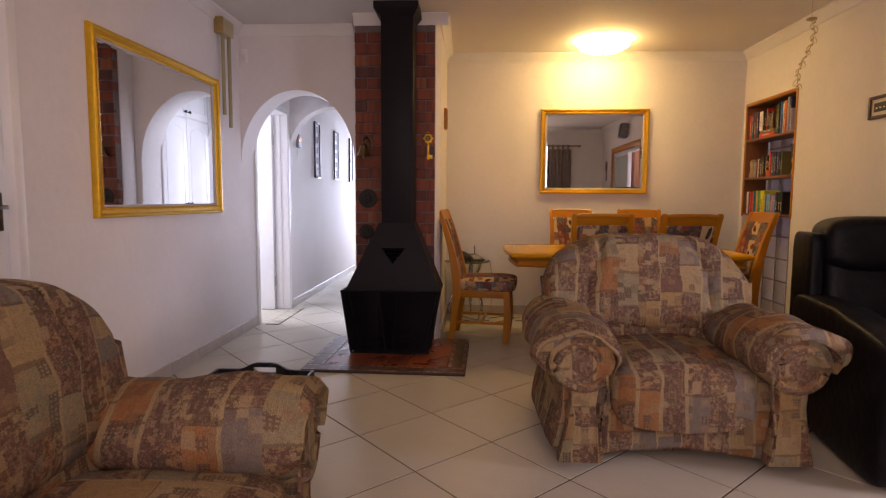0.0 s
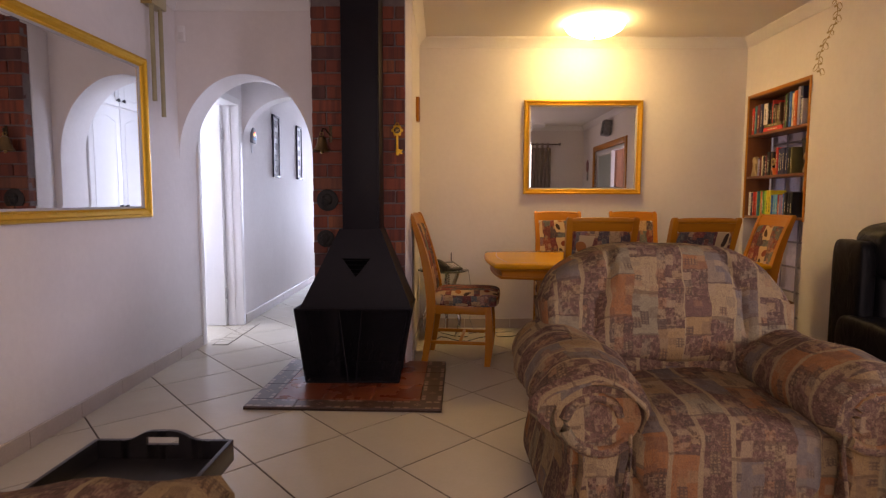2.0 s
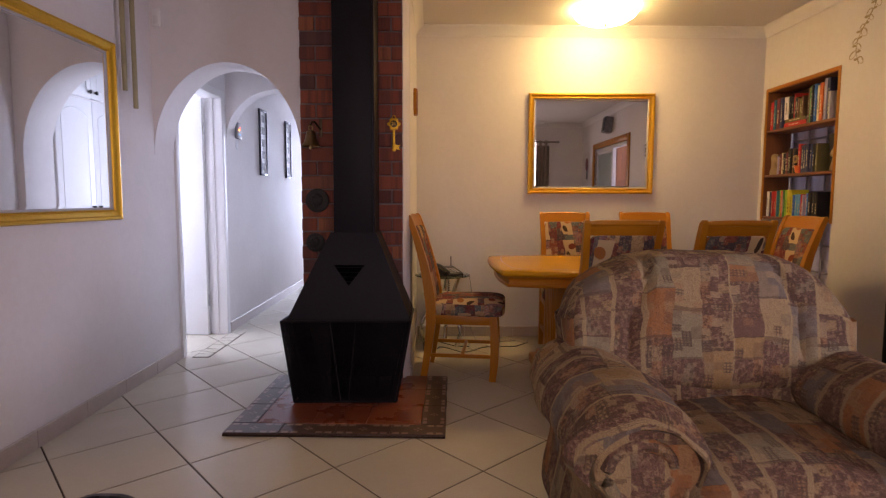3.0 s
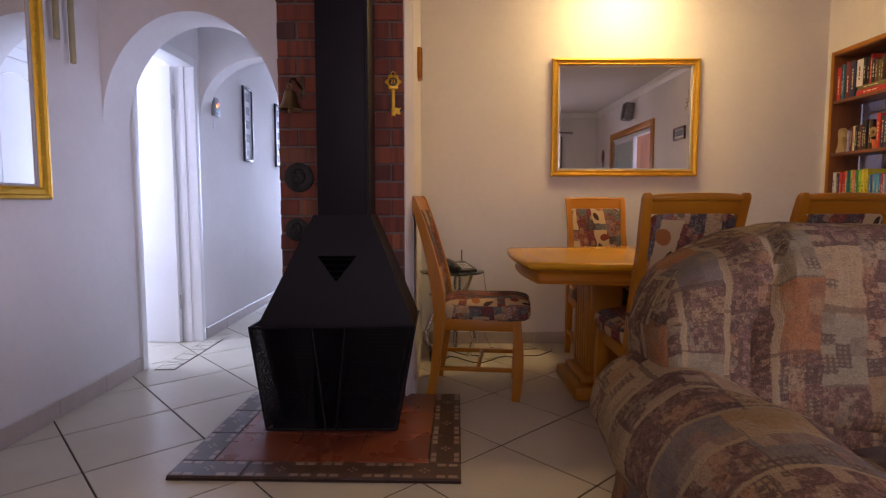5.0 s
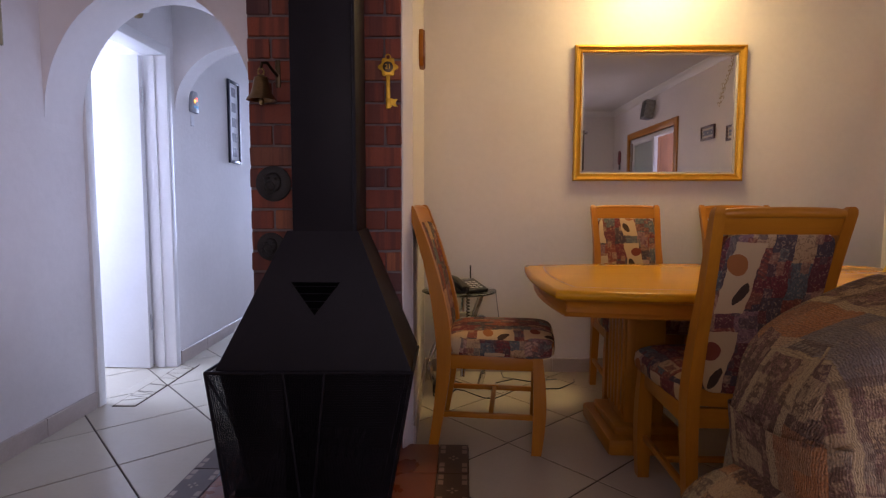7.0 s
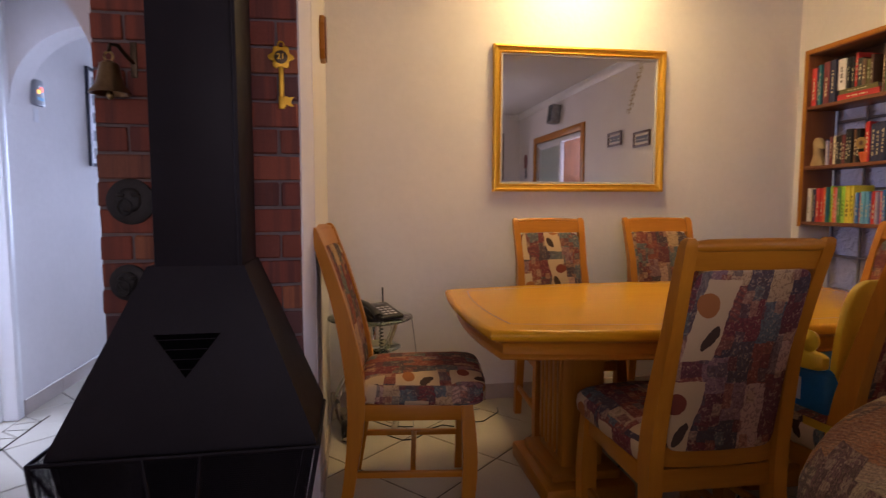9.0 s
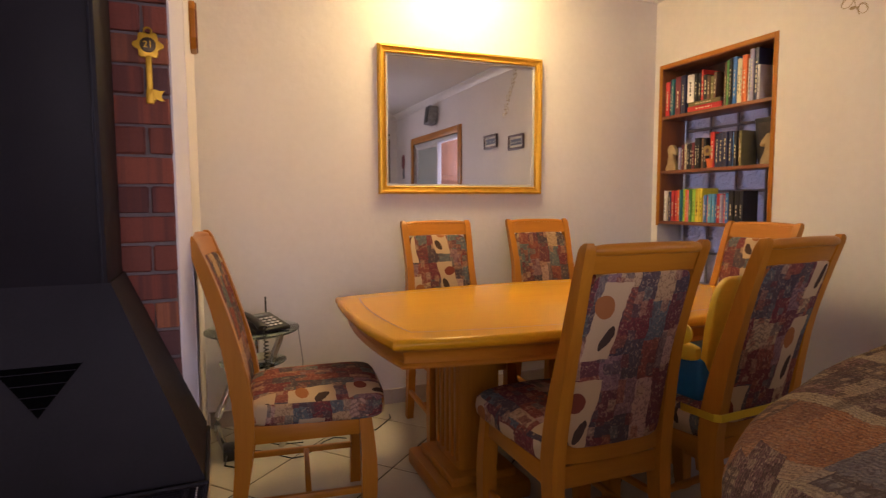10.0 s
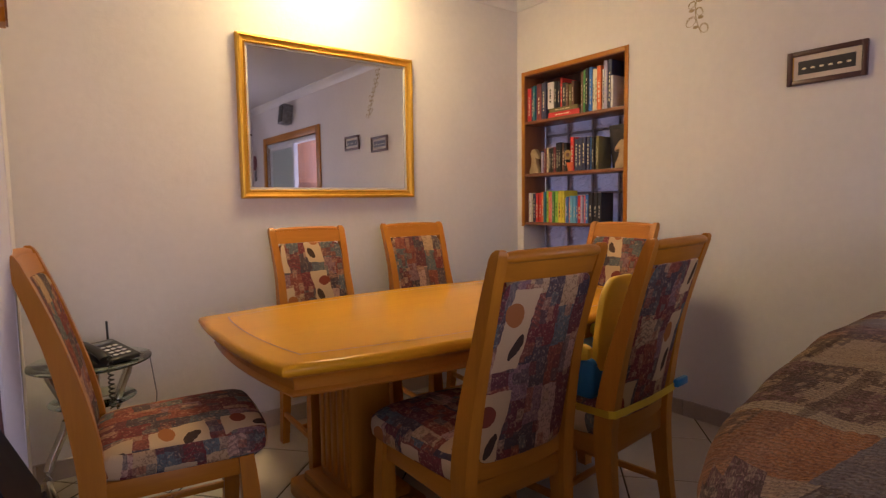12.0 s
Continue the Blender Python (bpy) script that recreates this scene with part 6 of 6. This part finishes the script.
def clip(poly, x0, x1, y0, y1):
    """Cuts a polygon to a rectangle."""
    for axis, lim, keep in ((0, x0, 1), (0, x1, -1), (1, y0, 1), (1, y1, -1)):
        out = []
        for a, b in zip(poly, poly[1:] + poly[:1]):
            ia, ib = keep * (a[axis] - lim) >= 0, keep * (b[axis] - lim) >= 0
            if ia:
                out.append(a)
            if ia != ib:
                f = (lim - a[axis]) / (b[axis] - a[axis])
                out.append((a[0] + f * (b[0] - a[0]), a[1] + f * (b[1] - a[1])))
        poly = out
        if len(poly) < 3:
            return []
    return poly


floor = tagged(thing("floor", "cream ceramic floor tiles laid diagonally with dark joints", "floor"), kind="structure")
part("screed", block(-3.6, 5.6, FY - T, HY1 + T, -0.10, -0.003), GROUT, floor, "dark recessed joints")
NX, NY = -0.1475, 2.9953                       # one corner of the grid, and its two steps
AX, AY, BX, BY2 = 0.3318, 0.3103, -0.3089, 0.3445
ROOMS = ((LX, RX, FY, BY), (LX, HX1, BY, HY1), (-3.5, LX, 4.65, 6.6), (RX, 5.5, -0.2, 3.4))


def tile_mesh(poly):
    c = (sum(p[0] for p in poly) / len(poly), sum(p[1] for p in poly) / len(poly))
    inner = [(c[0] + (x - c[0]) * 0.992, c[1] + (y - c[1]) * 0.992) for x, y in poly]
    bm = bmesh.new()
    lo = [bm.verts.new((x, y, -0.004)) for x, y in poly]
    up = [bm.verts.new((x, y, -0.0012)) for x, y in poly]
    tp = [bm.verts.new((x, y, 0.0)) for x, y in inner]
    n = len(poly)
    for i in range(n):
        j = (i + 1) % n
        bm.faces.new((lo[i], lo[j], up[j], up[i]))
        bm.faces.new((up[i], up[j], tp[j], tp[i]))
    bm.faces.new(tp)
    me = bpy.data.meshes.new("floor_tile")
    bmesh.ops.recalc_face_normals(bm, faces=bm.faces)
    bm.to_mesh(me)
    bm.free()
    me.materials.append(TILE)
    return me


g = 0.0078
square = [(g, g), (1 - g, g), (1 - g, 1 - g), (g, 1 - g)]
whole = tile_mesh([(a * AX + b * BX, a * AY + b * BY2) for a, b in square])
FULL = (AX * BY2 - AY * BX) * (1 - 2 * g) ** 2
for i in range(-30, 31):
    for j in range(-30, 31):
        ox, oy = NX + i * AX + j * BX, NY + i * AY + j * BY2
        poly = [(ox + a * AX + b * BX, oy + a * AY + b * BY2) for a, b in square]
        for r in ROOMS:
            cut = clip(poly, *r)
            if not cut:
                continue
            area = abs(sum(a[0] * b[1] - b[0] * a[1] for a, b in zip(cut, cut[1:] + cut[:1]))) / 2
            if area < 0.0004:
                continue
            if area > 0.995 * FULL:
                ob = new("floor_tile", whole)
                ob.location = (ox, oy, 0)
            else:
                ob = new("floor_tile", tile_mesh(cut))
            ob.parent = floor

# skirting tiles along the walls
skirt = tagged(thing("baseboard", "low ceramic skirting tiles along the walls", "skirting"), kind="structure")


def skirting(p, q, inward, step=0.40):
    p, q, w = Vector((*p, 0)), Vector((*q, 0)), Vector((*inward, 0))
    n = max(1, round((q - p).length / step))
    for k in range(n):
        a, b = p.lerp(q, k / n), p.lerp(q, (k + 1) / n)
        d = (b - a).normalized() * 0.0015
        a, b = a + d, b - d
        bm = bmesh.new()
        prof = [(0, 0.0005), (0.011, 0.0005), (0.011, 0.083), (0.008, 0.086), (0, 0.086)]
        loft([[e + w * x + Vector((0, 0, z)) for x, z in prof] for e in (a, b)], bm=bm)
        part("skirting_tile", bm, SKIRT, skirt)


skirting((LX, FY), (LX, 1.45), (1, 0))
skirting((LX, 2.415), (LX, 5.016), (1, 0))
skirting((-0.19, BY), (RX, BY), (0, -1))
skirting((RX, 2.55), (RX, 4.79), (-1, 0))
skirting((RX, FY), (RX, 0.60), (-1, 0))
skirting((LX, FY), (RX, FY), (0, 1))
skirting((-0.19, 4.58), (-0.19, BY), (1, 0))
skirting((HX0, 5.825), (HX0, HY1), (1, 0))
skirting((HX1, 6.03), (HX1, HY1), (-1, 0))

# hearth: red quarry tiles inside a patterned brown border
RED = speckled("red_quarry_tile", (0.17, 0.040, 0.016), (0.23, 0.060, 0.024), 0.28, 5, 90, 0.08)
BORDER = speckled("brown_border_tile", (0.055, 0.028, 0.020), (0.095, 0.052, 0.038), 0.32, 14, 90, 0.15)
MOTIF = speckled("pale_border_motif", (0.26, 0.185, 0.14), (0.34, 0.25, 0.19), 0.4, 20, 90, 0.1)
hearth = tagged(thing("hearth", "low tiled hearth with red tiles and a patterned brown border", "hearth", pose(-0.49, 4.10, 0, 0, 0, -1.6) @ pose(0.49, -4.10, 0)), kind="structure")
X0, X1, Y0, Y1, BW = -1.05, 0.039, 3.643, 4.56, 0.125
part("hearth_bed", block(X0, X1, Y0, Y1, 0.0005, 0.010), GROUT, hearth)


def slab(x0, x1, y0, y1, mat, name):
    part(name, block(x0 + 0.0013, x1 - 0.0013, y0 + 0.0013, y1 - 0.0013, 0.010, 0.019, 0.0015, 1), mat, hearth)


def border(x0, x1, y0, y1, n, along):
    for k in range(n):
        if along == "x":
            a, b = x0 + (x1 - x0) * k / n, x0 + (x1 - x0) * (k + 1) / n
            slab(a, b, y0, y1, BORDER, "border_tile")
            cx, cy = (a + b) / 2, (y0 + y1) / 2
        else:
            a, b = y0 + (y1 - y0) * k / n, y0 + (y1 - y0) * (k + 1) / n
            slab(x0, x1, a, b, BORDER, "border_tile")
            cx, cy = (x0 + x1) / 2, (a + b) / 2
        bm = bmesh.new()
        half = (b - a) / 2
        for u, v, su, sv in ((0, 0.014, 0.006, 0.009), (0, -0.014, 0.006, 0.009), (0.014, 0, 0.009, 0.006), (-0.014, 0, 0.009, 0.006)):
            u, v, su, sv = (v, u, sv, su) if along == "y" else (u, v, su, sv)
            prism([(cx + u - su, cy + v), (cx + u, cy + v - sv), (cx + u + su, cy + v), (cx + u, cy + v + sv)], "z", 0.019, 0.0195, bm)
        for q in (-0.78, -0.45, 0.45, 0.78):
            for side in (-1, 1):
                u, v, su, sv = q * half, side * 0.045, 0.016, 0.010
                u, v, su, sv = (v, u, sv, su) if along == "y" else (u, v, su, sv)
                prism([(cx + u - su, cy + v - sv), (cx + u + su, cy + v - sv), (cx + u + su, cy + v + sv), (cx + u - su, cy + v + sv)], "z", 0.019, 0.0195, bm)
        part("border_motif", bm, MOTIF, hearth)


border(X0, X1, Y0, Y0 + BW, 4, "x")
border(X0, X0 + BW, Y0 + BW, Y1, 3, "y")
border(X1 - BW, X1, Y0 + BW, Y1, 3, "y")
nx, ny = 3, 3
for i in range(nx):
    for j in range(ny):
        a, b = X0 + BW, Y0 + BW
        w, d = (X1 - X0 - 2 * BW) / nx, (Y1 - Y0 - BW) / ny
        slab(a + w * i, a + w * (i + 1), b + d * j, b + d * (j + 1), RED, "quarry_tile")

# face brickwork of the chimney
bw = tagged(thing("brickwork", "red-brown face brick chimney panel with grey mortar", "brick wall", pose(0, 0, 0)), kind="structure")
BX0, BX1, BZ = -0.858, -0.228, 2.43
part("mortar_bed", block(BX0 + 0.004, BX1 - 0.004, 4.507, 4.57, 0, CZ - 0.001), MORTAR, bw)
part("plaster_edge", prism([(BX1 - 0.004, 4.571), (BX1 - 0.004, 4.506), (BX1 + 0.002, 4.505), (-0.1915, 4.568), (-0.1915, 4.571)], "z", 0, CZ - 0.001), WALL, bw, "plastered edge strip")
COURSE = 0.0865
brick_meshes = {}
rng = random.Random(5)
z = 0.006
row = 0
while z < BZ - 0.02:
    cuts = [0.0, 0.10, 0.33, 0.56, 0.63] if row % 2 else [0.0, 0.24, 0.47, 0.63]
    for a, b in zip(cuts, cuts[1:]):
        w = b - a - 0.009
        h = min(0.0775, BZ - z)
        key = (round(w, 3), round(h, 3), rng.randrange(3))
        if key not in brick_meshes:
            bm = block(-w / 2, w / 2, 0, 0.075, 0, h, 0.004, 1)
            for v in bm.verts:
                v.co += Vector((rng.uniform(-1, 1), rng.uniform(-1, 1), rng.uniform(-1, 1))) * 0.0018
            me = bpy.data.meshes.new("brick")
            bm.to_mesh(me)
            bm.free()
            me.materials.append(BRICK)
            brick_meshes[key] = me
        ob = new("brick", brick_meshes[key])
        ob.location = (BX0 + (a + b) / 2 + rng.uniform(-0.002, 0.002), 4.497 + rng.uniform(-0.003, 0.002), z)
        ob.parent = bw
    z += COURSE
    row += 1
